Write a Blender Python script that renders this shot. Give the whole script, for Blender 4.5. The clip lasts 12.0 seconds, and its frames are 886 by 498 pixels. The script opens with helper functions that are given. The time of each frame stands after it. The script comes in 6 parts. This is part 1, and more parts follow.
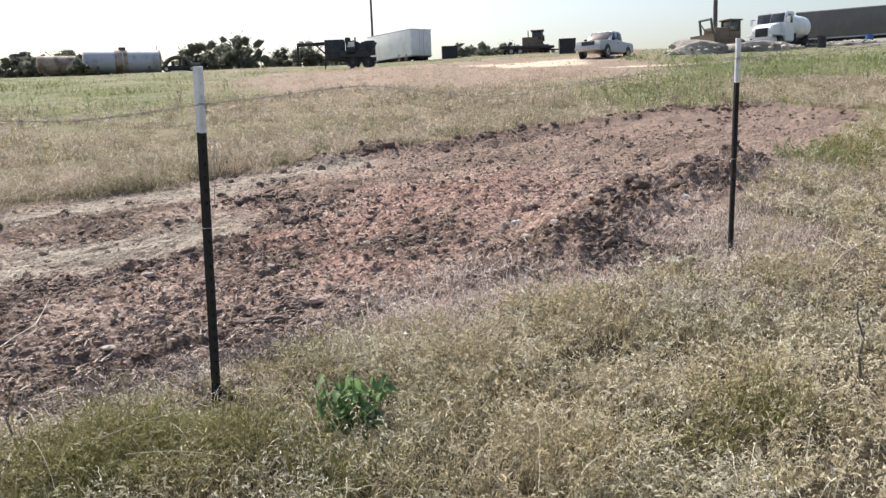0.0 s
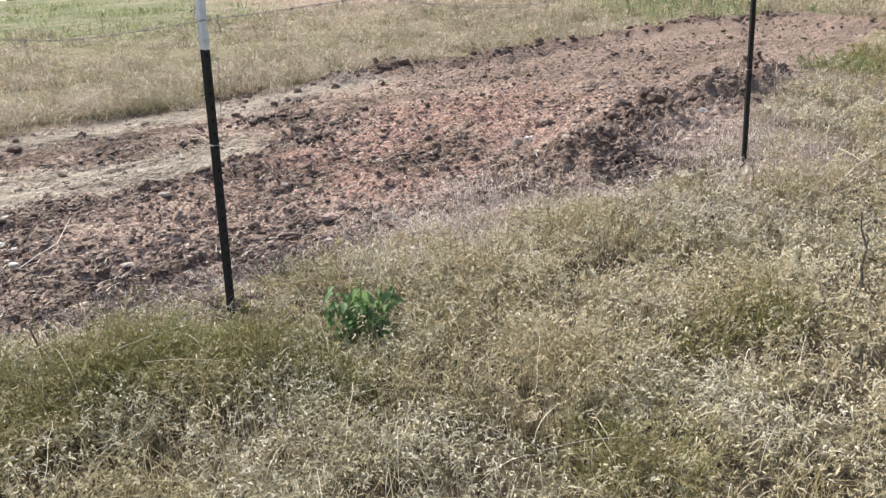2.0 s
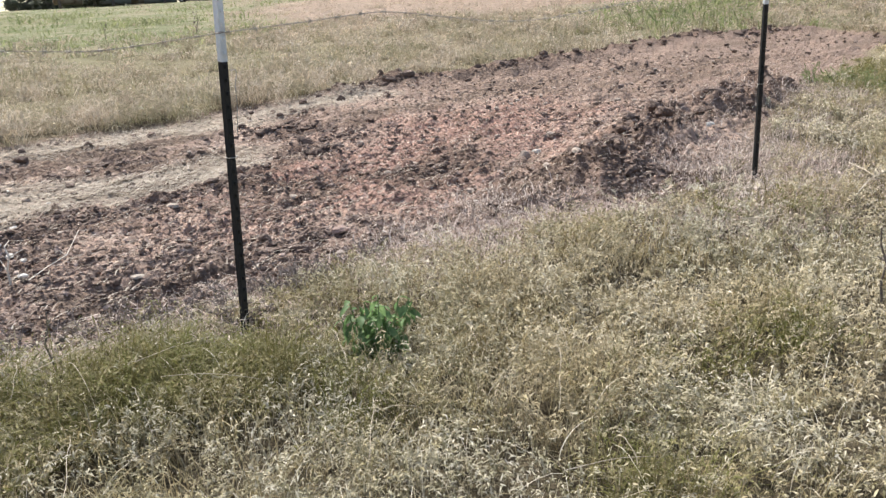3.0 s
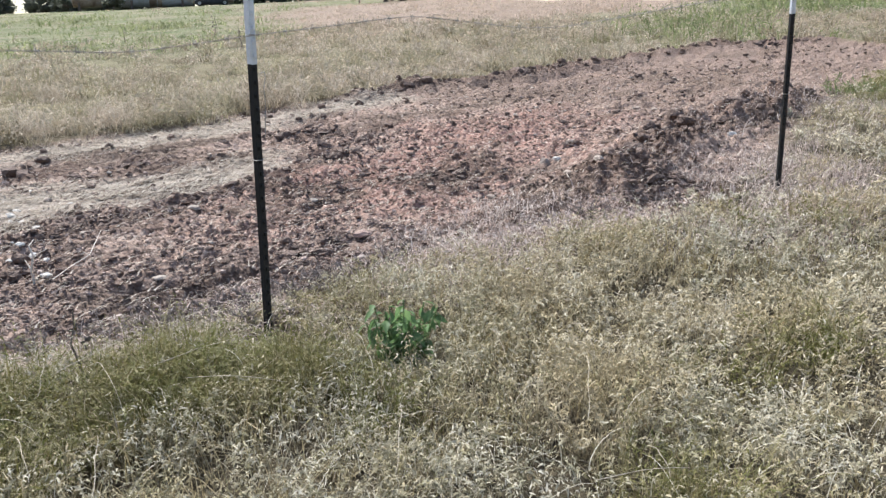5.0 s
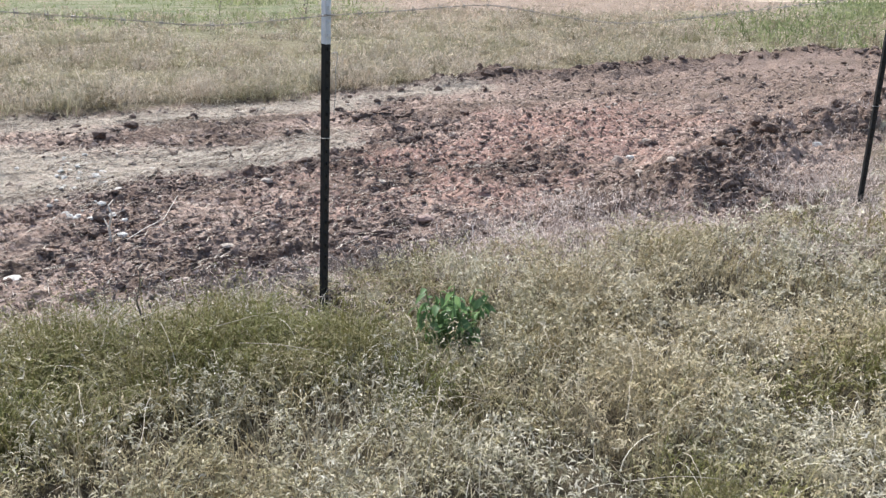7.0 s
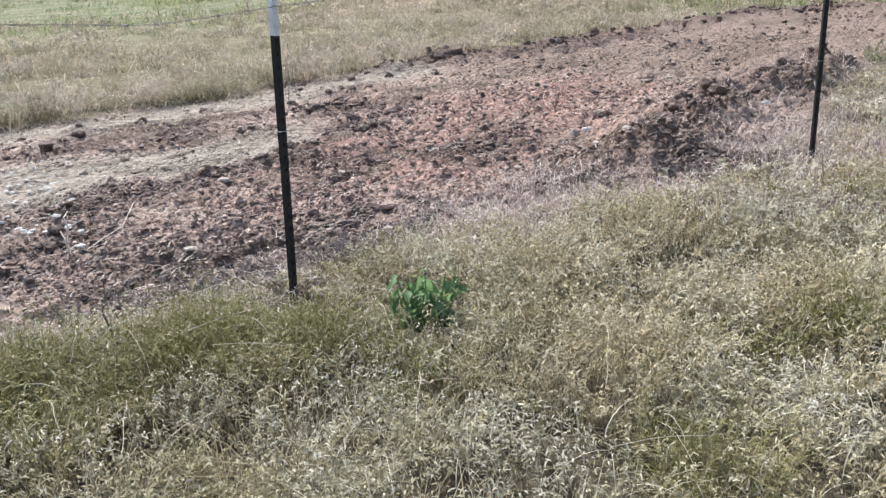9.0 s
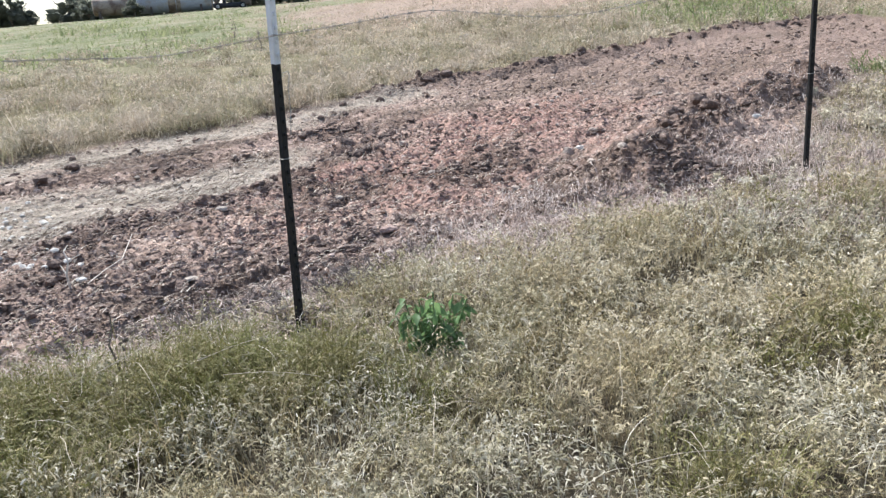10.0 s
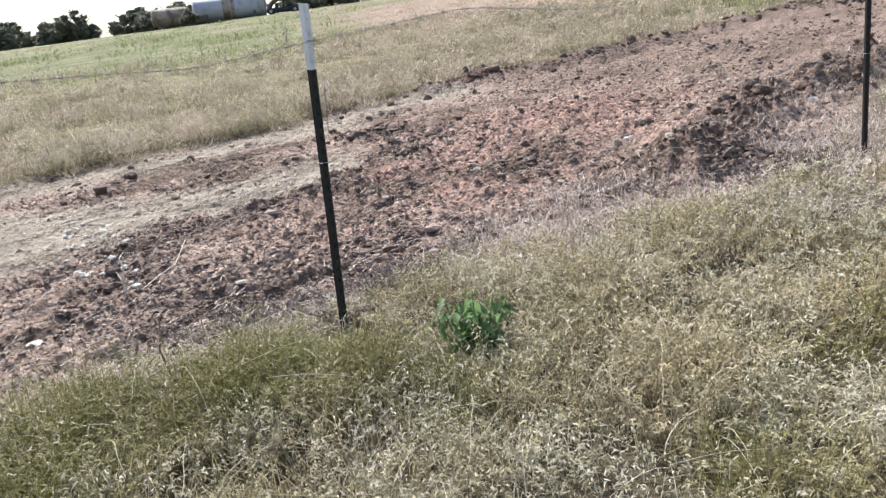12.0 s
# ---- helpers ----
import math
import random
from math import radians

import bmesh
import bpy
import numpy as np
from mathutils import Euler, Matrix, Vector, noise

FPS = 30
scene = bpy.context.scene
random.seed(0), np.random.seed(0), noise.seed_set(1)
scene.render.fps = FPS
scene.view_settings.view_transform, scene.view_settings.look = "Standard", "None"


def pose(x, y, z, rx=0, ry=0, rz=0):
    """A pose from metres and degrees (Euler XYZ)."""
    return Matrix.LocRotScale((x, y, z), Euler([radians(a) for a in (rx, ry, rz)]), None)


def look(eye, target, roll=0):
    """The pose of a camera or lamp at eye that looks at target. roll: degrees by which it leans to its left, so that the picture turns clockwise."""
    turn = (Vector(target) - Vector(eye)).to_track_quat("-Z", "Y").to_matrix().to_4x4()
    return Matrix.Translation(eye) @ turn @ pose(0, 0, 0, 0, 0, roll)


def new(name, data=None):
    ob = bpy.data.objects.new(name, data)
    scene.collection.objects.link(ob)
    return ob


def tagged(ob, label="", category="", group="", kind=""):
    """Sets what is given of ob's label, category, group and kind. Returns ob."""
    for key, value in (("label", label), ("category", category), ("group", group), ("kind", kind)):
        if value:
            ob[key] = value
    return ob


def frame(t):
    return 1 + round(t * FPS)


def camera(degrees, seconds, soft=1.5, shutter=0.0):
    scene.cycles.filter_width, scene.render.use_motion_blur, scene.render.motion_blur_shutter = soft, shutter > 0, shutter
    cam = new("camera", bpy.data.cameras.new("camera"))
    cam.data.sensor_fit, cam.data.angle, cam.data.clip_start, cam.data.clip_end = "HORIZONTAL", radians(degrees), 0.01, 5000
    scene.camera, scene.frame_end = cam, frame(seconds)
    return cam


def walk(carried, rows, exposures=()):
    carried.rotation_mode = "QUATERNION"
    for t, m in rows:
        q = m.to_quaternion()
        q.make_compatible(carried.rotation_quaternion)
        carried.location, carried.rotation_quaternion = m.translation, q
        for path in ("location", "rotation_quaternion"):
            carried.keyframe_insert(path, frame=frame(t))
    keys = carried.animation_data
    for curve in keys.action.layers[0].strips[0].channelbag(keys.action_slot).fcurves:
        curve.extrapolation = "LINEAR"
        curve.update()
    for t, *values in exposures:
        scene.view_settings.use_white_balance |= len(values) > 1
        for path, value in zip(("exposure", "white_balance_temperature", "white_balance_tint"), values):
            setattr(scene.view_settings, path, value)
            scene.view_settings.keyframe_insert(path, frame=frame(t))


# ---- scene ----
cam = camera(59.2, 12.0, soft=1.4)
PATH = [
    (0, (0.007, -0.001, 1.511), (-0.007, 1.971, 1.182), -2.1),
    (0.5, (0.031, -0.02, 1.505), (-0.089, 1.936, 1.107), -3.8),
    (1, (0.1, -0.05, 1.487), (-0.001, 1.88, 0.975), -4.7),
    (1.5, (0.095, -0.052, 1.501), (-0.076, 1.869, 0.97), -3.7),
    (2, (0.077, -0.054, 1.493), (0.0, 1.874, 0.967), -3.1),
    (2.5, (0.023, -0.033, 1.496), (-0.085, 1.893, 0.969), -3.3),
    (3, (0.0, -0.031, 1.501), (-0.073, 1.905, 1.003), -2.8),
    (3.2, (-0.01, -0.03, 1.501), (-0.061, 1.903, 0.987), -2.3),
    (4.8, (-0.062, -0.018, 1.495), (-0.164, 1.922, 1.018), -2.0),
    (5, (-0.06, -0.021, 1.497), (-0.162, 1.918, 1.016), -2.1),
    (5.5, (-0.056, -0.028, 1.497), (-0.182, 1.91, 1.021), -2.0),
    (6, (-0.061, -0.016, 1.499), (-0.186, 1.923, 1.023), -1.8),
    (6.5, (-0.035, -0.029, 1.501), (-0.183, 1.909, 1.029), -1.4),
    (6.8, (-0.02, -0.033, 1.5), (-0.199, 1.906, 0.985), -0.4),
    (7, (0.01, -0.037, 1.497), (-0.274, 1.877, 0.99), 1.1),
    (7.2, (0.007, -0.037, 1.494), (-0.259, 1.859, 0.915), 3.5),
    (8.8, (0.01, -0.045, 1.488), (-0.266, 1.866, 0.96), -2.5),
    (9, (-0.012, -0.036, 1.487), (-0.201, 1.88, 0.943), -2.8),
    (9.5, (-0.067, -0.038, 1.488), (-0.161, 1.897, 0.989), -4.0),
    (10, (-0.072, -0.042, 1.494), (-0.237, 1.89, 1.002), -4.4),
    (10.5, (-0.027, -0.02, 1.505), (-0.209, 1.917, 1.041), -5.5),
    (11, (0.008, -0.023, 1.503), (-0.164, 1.915, 1.041), -5.8),
    (11.5, (0.001, -0.016, 1.504), (-0.256, 1.909, 1.026), -7.4),
    (12, (0.002, -0.028, 1.501), (-0.308, 1.886, 1.012), -7.0),
]
walk(cam, [(t, look(eye, target, roll)) for t, eye, target, roll in PATH], [(0, 0.70, 6500, 9), (0.5, 0.75, 6500, 9), (1.0, 0.83, 6600, 9), (2.0, 0.83, 6580, 7), (3.2, 0.82, 6550, 7), (4.8, 0.80, 6080, 7), (7.2, 0.80, 6080, 7), (8.8, 0.87, 6030, 7), (11, 0.90, 6030, 7), (12, 0.90, 6230, 7)])
# ---- sun, sky, exposure ----
SUN_TO = Vector((-0.45, 0.58, 0.92)).normalized()
world = bpy.data.worlds.new("sky")
scene.world = world
world.use_nodes = True
sky = world.node_tree.nodes.new("ShaderNodeTexSky")
sky.sky_type, sky.sun_disc = "NISHITA", False
sky.sun_elevation = math.asin(SUN_TO.z)
sky.sun_rotation = math.atan2(SUN_TO.x, SUN_TO.y)
sky.air_density, sky.dust_density, sky.ozone_density = 1.0, 4.0, 1.0
back = world.node_tree.nodes["Background"]
back.inputs["Strength"].default_value = 0.13
world.node_tree.links.new(sky.outputs[0], back.inputs["Color"])
sun = new("sun", bpy.data.lights.new("sun", "SUN"))
sun.data.energy, sun.data.angle, sun.data.color = 3.75, radians(0.6), (1.0, 0.965, 0.92)
sun.matrix_world = look(SUN_TO * 50, (0, 0, 0))


# ---- numbers: smooth noise, lay of the land ----
def smooth(a, b, v):
    t = np.clip((np.asarray(v, float) - a) / (b - a), 0, 1)
    return t * t * (3 - 2 * t)


def lattice(ix, iy, seed):
    n = (ix.astype(np.int64) * 374761393 + iy.astype(np.int64) * 668265263 + seed * 974634777) & 0x7FFFFFFF
    n = ((n ^ (n >> 13)) * 1274126177) & 0x7FFFFFFF
    n = ((n ^ (n >> 15)) * 461845907) & 0x7FFFFFFF
    return ((n ^ (n >> 14)) & 0xFFFFF) / float(0xFFFFF)


def grain(x, y, size, seed=1):
    """Value noise, 0 to 1, of that size in metres."""
    x, y = np.asarray(x, float) / size, np.asarray(y, float) / size
    ix, iy = np.floor(x), np.floor(y)
    fx, fy = x - ix, y - iy
    fx, fy = fx * fx * (3 - 2 * fx), fy * fy * (3 - 2 * fy)
    a, b = lattice(ix, iy, seed), lattice(ix + 1, iy, seed)
    c, d = lattice(ix, iy + 1, seed), lattice(ix + 1, iy + 1, seed)
    return (a * (1 - fx) + b * fx) * (1 - fy) + (c * (1 - fx) + d * fx) * fy


def layers(x, y, size, seed=1, n=4):
    total, amp, norm = 0, 1.0, 0
    for i in range(n):
        total = total + amp * grain(x, y, size / 2 ** i, seed + i)
        norm, amp = norm + amp, amp * 0.55
    return total / norm


def lumps(x, y, size, seed=1):
    """Packed rounded lumps, 0 in the cracks to 1 on top."""
    x, y = np.asarray(x, float) / size, np.asarray(y, float) / size
    ix, iy = np.floor(x), np.floor(y)
    best, tone = np.full(x.shape, 9.0), np.zeros(x.shape)
    for i in (-1, 0, 1):
        for j in (-1, 0, 1):
            px, py = ix + i + lattice(ix + i, iy + j, seed), iy + j + lattice(ix + i, iy + j, seed + 9)
            d = (x - px) ** 2 + (y - py) ** 2
            tone = np.where(d < best, lattice(ix + i, iy + j, seed + 17), tone)
            best = np.minimum(best, d)
    return np.sqrt(np.clip(1 - best / 0.55, 0, 1)) * (0.35 + 0.65 * tone)


def inside(poly, x, y):
    """Metres inside the outline (negative outside)."""
    x, y = np.asarray(x, float), np.asarray(y, float)
    dist, odd = np.full(x.shape, 1e9), np.zeros(x.shape, bool)
    for (ax, ay), (bx, by) in zip(poly, poly[1:] + poly[:1]):
        ex, ey = bx - ax, by - ay
        t = np.clip(((x - ax) * ex + (y - ay) * ey) / (ex * ex + ey * ey), 0, 1)
        dist = np.minimum(dist, np.hypot(x - ax - t * ex, y - ay - t * ey))
        cross = ((ay > y) != (by > y)) & (x < ex * (y - ay) / (ey if ey else 1e-9) + ax)
        odd ^= cross
    return np.where(odd, dist, -dist)


def along(line, x, y):
    """Distance from an open line."""
    x, y = np.asarray(x, float), np.asarray(y, float)
    dist = np.full(x.shape, 1e9)
    for (ax, ay), (bx, by) in zip(line, line[1:]):
        ex, ey = bx - ax, by - ay
        t = np.clip(((x - ax) * ex + (y - ay) * ey) / (ex * ex + ey * ey), 0, 1)
        dist = np.minimum(dist, np.hypot(x - ax - t * ex, y - ay - t * ey))
    return dist


SLOPE = 0.0875
# the bladed strip of bare clay, the mown straw left on it, and its spoil banks
STRIP = [(-11.0, 5.2), (-6.6, 7.3), (-4.8, 8.35), (-3.92, 9.17), (-2.85, 10.17), (-1.2, 12.27), (0.61, 13.21), (2.91, 15.32),
         (5.27, 17.76), (7.55, 17.76), (8.3, 16.2), (8.03, 14.89), (6.96, 13.61), (4.52, 10.24), (2.71, 7.46), (1.77, 5.66),
         (1.27, 5.13), (0.37, 4.8), (-0.06, 4.52), (-0.62, 4.16), (-1.17, 3.68), (-1.58, 3.3), (-2.2, 3.0), (-4.0, 2.4), (-11.0, 0.6)]
STRAW = [(-6.5, 4.2), (-4.2, 4.6), (-3.04, 5.2), (-2.57, 5.88), (-1.6, 7.0), (-1.85, 7.75), (-2.93, 6.85), (-3.78, 6.5), (-6.5, 5.9)]
EDGE = [(-7.0, 6.7), (-4.5, 7.9), (-3.7, 8.6), (-2.7, 9.5), (-1.6, 10.9)]
BANK = [(0.95, 5.75), (1.45, 6.8), (1.95, 7.6), (2.75, 8.3), (3.5, 9.4)]
BERM = [(-1.9, 11.1), (-1.0, 12.1), (0.7, 12.9), (2.0, 14.1), (5.0, 17.3), (7.3, 17.4)]
RED = [(-2.4, 6.0), (-1.3, 4.7), (0.0, 5.0), (0.9, 6.5), (1.2, 8.0), (1.7, 9.2), (0.8, 9.8), (-0.2, 9.4), (-1.3, 8.6)]


# the last six spots darken the ground under the dead brush
TURNED = [(-0.34, 6.2, 0.5), (-1.1, 4.25, 0.5), (1.25, 5.5, 0.55), (-4.2, 6.8, 0.45), (-3.4, 7.0, 0.4), (-2.7, 4.35, 0.3), (-1.9, 9.4, 0.5), (-1.9, 8.5, 0.65), (-1.6, 7.3, 0.6), (-1.2, 8.2, 0.5), (-1.3, 5.5, 0.5), (-1.0, 3.75, 0.35), (-1.55, 3.75, 0.4), (-0.55, 4.25, 0.4), (0.3, 5.15, 0.3), (-1.3, 3.45, 0.35), (-0.78, 3.62, 0.3)]

ROW = [(-4.6, 6.6), (-3.8, 6.9), (-3.1, 6.95), (-2.4, 7.4)]
FURROW = [(-3.1, 4.9), (-2.7, 5.2), (-2.16, 6.0), (-1.6, 6.8)]


def turned_at(x, y):
    """Spots and lines where the blade threw up damp clods, and darkened ground under the brush."""
    t = np.maximum(smooth(0.48, 0.08, along(BANK, x, y)), smooth(0.5, 0.08, along(BERM, x, y)))
    n = 0.5 * (layers(x, y, 0.3, 79, 3) - 0.5)
    t = np.maximum(t, 0.8 * np.maximum(smooth(0.4, 0.08, along(ROW, x, y) + n), smooth(0.32, 0.06, along(FURROW, x, y) + n)))
    for a, b, r in TURNED:
        t = np.maximum(t, 0.95 * smooth(1.0, 0.3, np.hypot(x - a, (y - b) * 0.75) / r + n))
    return t


def middle(x):
    """The strip's middle line, which parts the near side from the meadow."""
    return np.interp(x, [-40, -11, -4, -1, 1, 3, 6, 8.3, 40], [-6, 3.2, 5.5, 7.8, 9.0, 11.0, 15.0, 16.3, 40])


def soil_at(x, y):
    return smooth(-0.22, 0.22, inside(STRIP, x, y) + 0.5 * (layers(x, y, 0.55, 11) - 0.5))


def straw_at(x, y):
    n = layers(x, y, 0.5, 23)
    a = smooth(-0.25, 0.3, inside(STRAW, x, y) + 0.9 * (n - 0.5))
    b = smooth(0.75, 0.15, along(EDGE, x, y) + 0.8 * (n - 0.5))
    return np.maximum(a, b) * (1 - 0.8 * turned_at(x, y))


def lay(x, y):
    """Lie of the land, without its relief."""
    x, y = np.asarray(x, float), np.asarray(y, float)
    yy = np.clip(y, -40, 80)
    u = np.clip(y - 80, 0, 70)
    z = SLOPE * (yy + u - u * u / 140)
    z = z + 0.5 * smooth(30, 60, y) * smooth(-15, 10, x) * smooth(400, 150, y)
    z = z + 0.25 * smooth(15, 30, y) * (layers(x, y, 9.0, 5, 2) - 0.5)
    return z


def height(x, y):
    x, y = np.asarray(x, float), np.asarray(y, float)
    s, w = soil_at(x, y), straw_at(x, y)
    n1, n2, n3 = layers(x, y, 0.34, 31, 3), layers(x, y, 0.12, 37, 3), layers(x, y, 1.3, 41, 2)
    # low ridges drawn out along the blade's way, and crumbs of three sizes
    u, v = (x + y) * 0.7071, (y - x) * 0.7071
    ridge = 1 - np.abs(layers(u / 2.6, v, 0.30, 33, 3) - 0.5) * 4
    rough = 0.07 * (n3 - 0.5) + 0.05 * (np.clip(ridge, -0.6, 1) - 0.3) + 0.035 * (n1 - 0.5) + 0.05 * (n2 - 0.5) + 0.03 * (lumps(u / 1.5, v, 0.13, 57) - 0.4) * smooth(0.3, 0.55, n3)
    rough = rough + 0.03 * (lumps(u / 1.5, v, 0.075, 59) - 0.4) + 0.04 * (lumps(x, y, 0.045, 63) - 0.4) + 0.055 * (layers(x, y, 0.06, 67, 2) - 0.5)
    bank = 0.21 * smooth(0.65, 0.05, along(BANK, x, y)) * (0.1 + 0.9 * layers(x, y, 0.3, 43, 4) + 0.45 * lumps(x, y, 0.16, 45) + 0.35 * lumps(x, y, 0.08, 49))
    berm = 0.13 * smooth(0.6, 0.05, along(BERM, x, y)) * (0.2 + 1.3 * layers(x, y, 0.5, 47, 3))
    turf = 0.06 * (layers(x, y, 0.7, 53, 3) - 0.5)
    return lay(x, y) + s * (-0.05 + rough * (1 - 0.55 * w) + bank + berm) + (1 - s) * turf


# ---- materials ----
def mixed(tree, a, b, fac, mode="MIX"):
    n = tree.nodes.new("ShaderNodeMix")
    n.data_type, n.blend_type = "RGBA", mode
    for socket, v in ((n.inputs[0], fac), (n.inputs[6], a), (n.inputs[7], b)):
        if isinstance(v, bpy.types.NodeSocket):
            tree.links.new(v, socket)
        else:
            socket.default_value = (*v, 1) if isinstance(v, tuple) else v
    return n.outputs[2]


def noisy(tree, size, detail=4, lo=0.35, hi=0.65, rough=0.6, stretch=None, most=1.0):
    at = tree.nodes.new("ShaderNodeNewGeometry").outputs["Position"]
    if stretch:
        m = tree.nodes.new("ShaderNodeMapping")
        m.inputs["Scale"].default_value = stretch
        tree.links.new(at, m.inputs[0])
        at = m.outputs[0]
    n = tree.nodes.new("ShaderNodeTexNoise")
    n.inputs["Scale"].default_value, n.inputs["Detail"].default_value, n.inputs["Roughness"].default_value = 1 / size, detail, rough
    tree.links.new(at, n.inputs["Vector"])
    r = tree.nodes.new("ShaderNodeMapRange")
    r.inputs["From Min"].default_value, r.inputs["From Max"].default_value = lo, hi
    r.inputs["To Max"].default_value = most
    tree.links.new(n.outputs["Fac"], r.inputs["Value"])
    return r.outputs[0]


def streaks(tree, size, long, turn, lo, hi, most):
    """Noise drawn out along one way over the ground."""
    fac = noisy(tree, size, 6, lo, hi, 0.65, (1, 1, 1), most)
    m = fac.node.inputs["Value"].links[0].from_node.inputs["Vector"].links[0].from_node
    m.vector_type = "TEXTURE"
    m.inputs["Rotation"].default_value, m.inputs["Scale"].default_value = (0, 0, radians(turn)), (long, 1, 1)
    return fac


def turned(tree, c):
    """Dark and pale sweeps that the blade left in the clay."""
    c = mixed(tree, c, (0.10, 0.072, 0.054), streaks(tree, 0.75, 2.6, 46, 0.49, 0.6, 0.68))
    return mixed(tree, c, (0.37, 0.29, 0.235), streaks(tree, 0.5, 3.2, 40, 0.57, 0.68, 0.45))


def attribute(tree, name):
    n = tree.nodes.new("ShaderNodeAttribute")
    n.attribute_name = name
    return n.outputs["Fac"]


def relief(tree, shader, fac, depth):
    b = tree.nodes.new("ShaderNodeBump")
    b.inputs["Distance"].default_value = depth
    tree.links.new(fac, b.inputs["Height"])
    tree.links.new(b.outputs[0], shader.inputs["Normal"])


def spread(tree, value, a, b, most):
    """A value drawn out from 0 at a to most at b."""
    r = tree.nodes.new("ShaderNodeMapRange")
    r.inputs["From Min"].default_value, r.inputs["From Max"].default_value, r.inputs["To Max"].default_value = a, b, most
    tree.links.new(value, r.inputs["Value"])
    return r.outputs[0]


def blank(name):
    m = bpy.data.materials.new(name)
    m.use_nodes = True
    return m, m.node_tree, m.node_tree.nodes["Principled BSDF"]


def coat(name, base, worn, size=0.3, rough=0.6, metal=0.0, bump=0.002, dirt=None, lo=0.45, hi=0.75, speck=0.35, clay=False, pieces=False):
    """Paint, rust, rubber, stone: a base and a worn colour at two scales."""
    m, tree, s = blank(name)
    c = mixed(tree, base, worn, noisy(tree, size, 5, lo, hi))
    fine = noisy(tree, size / 9, 3)
    c = mixed(tree, c, tuple(v * 0.72 for v in (dirt or base)), noisy(tree, size / 9, 3, most=speck))
    c = turned(tree, c) if clay else c
    if pieces:
        island = tree.nodes.new("ShaderNodeNewGeometry").outputs["Random Per Island"]
        c = mixed(tree, c, mixed(tree, c, (0.42, 0.36, 0.33), 1.0, "MULTIPLY"), spread(tree, island, 0.5, 0.0, 0.55))
        c = mixed(tree, c, (0.55, 0.43, 0.37), spread(tree, island, 0.8, 1.0, 0.75))
    info = tree.nodes.new("ShaderNodeObjectInfo").outputs["Random"]
    c = mixed(tree, c, mixed(tree, c, (0.5, 0.5, 0.5), 1.0, "SOFT_LIGHT"), info)
    tree.links.new(c, s.inputs["Base Color"])
    s.inputs["Roughness"].default_value, s.inputs["Metallic"].default_value = rough, metal
    relief(tree, s, fine, bump)
    return m


def blades(name, colours, patch, through_light=0.35, rough=0.7, tone=0.0):
    """Grass and leaves: colours drawn stem by stem and, by the share tone, plant by plant, and patch by patch over the ground (the last two colours)."""
    m, tree, s = blank(name)
    ramp = tree.nodes.new("ShaderNodeValToRGB")
    ramp.color_ramp.interpolation = "LINEAR"
    while len(ramp.color_ramp.elements) < len(colours):
        ramp.color_ramp.elements.new(0.5)
    for i, (e, c) in enumerate(zip(ramp.color_ramp.elements, colours)):
        e.position, e.color = i / (len(colours) - 1), (*c, 1)
    own = tree.nodes.new("ShaderNodeMix")
    own.inputs[0].default_value = tone
    tree.links.new(tree.nodes.new("ShaderNodeNewGeometry").outputs["Random Per Island"], own.inputs[2])
    tree.links.new(attribute(tree, "tone"), own.inputs[3])
    tree.links.new(own.outputs[0], ramp.inputs[0])
    c = mixed(tree, ramp.outputs[0], patch[0], noisy(tree, patch[2], 4, 0.45, 0.62, most=0.7))
    c = mixed(tree, c, patch[1], noisy(tree, patch[2] * 0.37, 3, 0.52, 0.7, most=0.5))
    tree.links.new(c, s.inputs["Base Color"])
    s.inputs["Roughness"].default_value = rough
    s.inputs["Specular IOR Level"].default_value = 0.25
    t = tree.nodes.new("ShaderNodeBsdfTranslucent")
    tree.links.new(c, t.inputs["Color"])
    mix = tree.nodes.new("ShaderNodeMixShader")
    mix.inputs[0].default_value = through_light
    tree.links.new(s.outputs[0], mix.inputs[1])
    tree.links.new(t.outputs[0], mix.inputs[2])
    tree.links.new(mix.outputs[0], tree.nodes["Material Output"].inputs["Surface"])
    return m


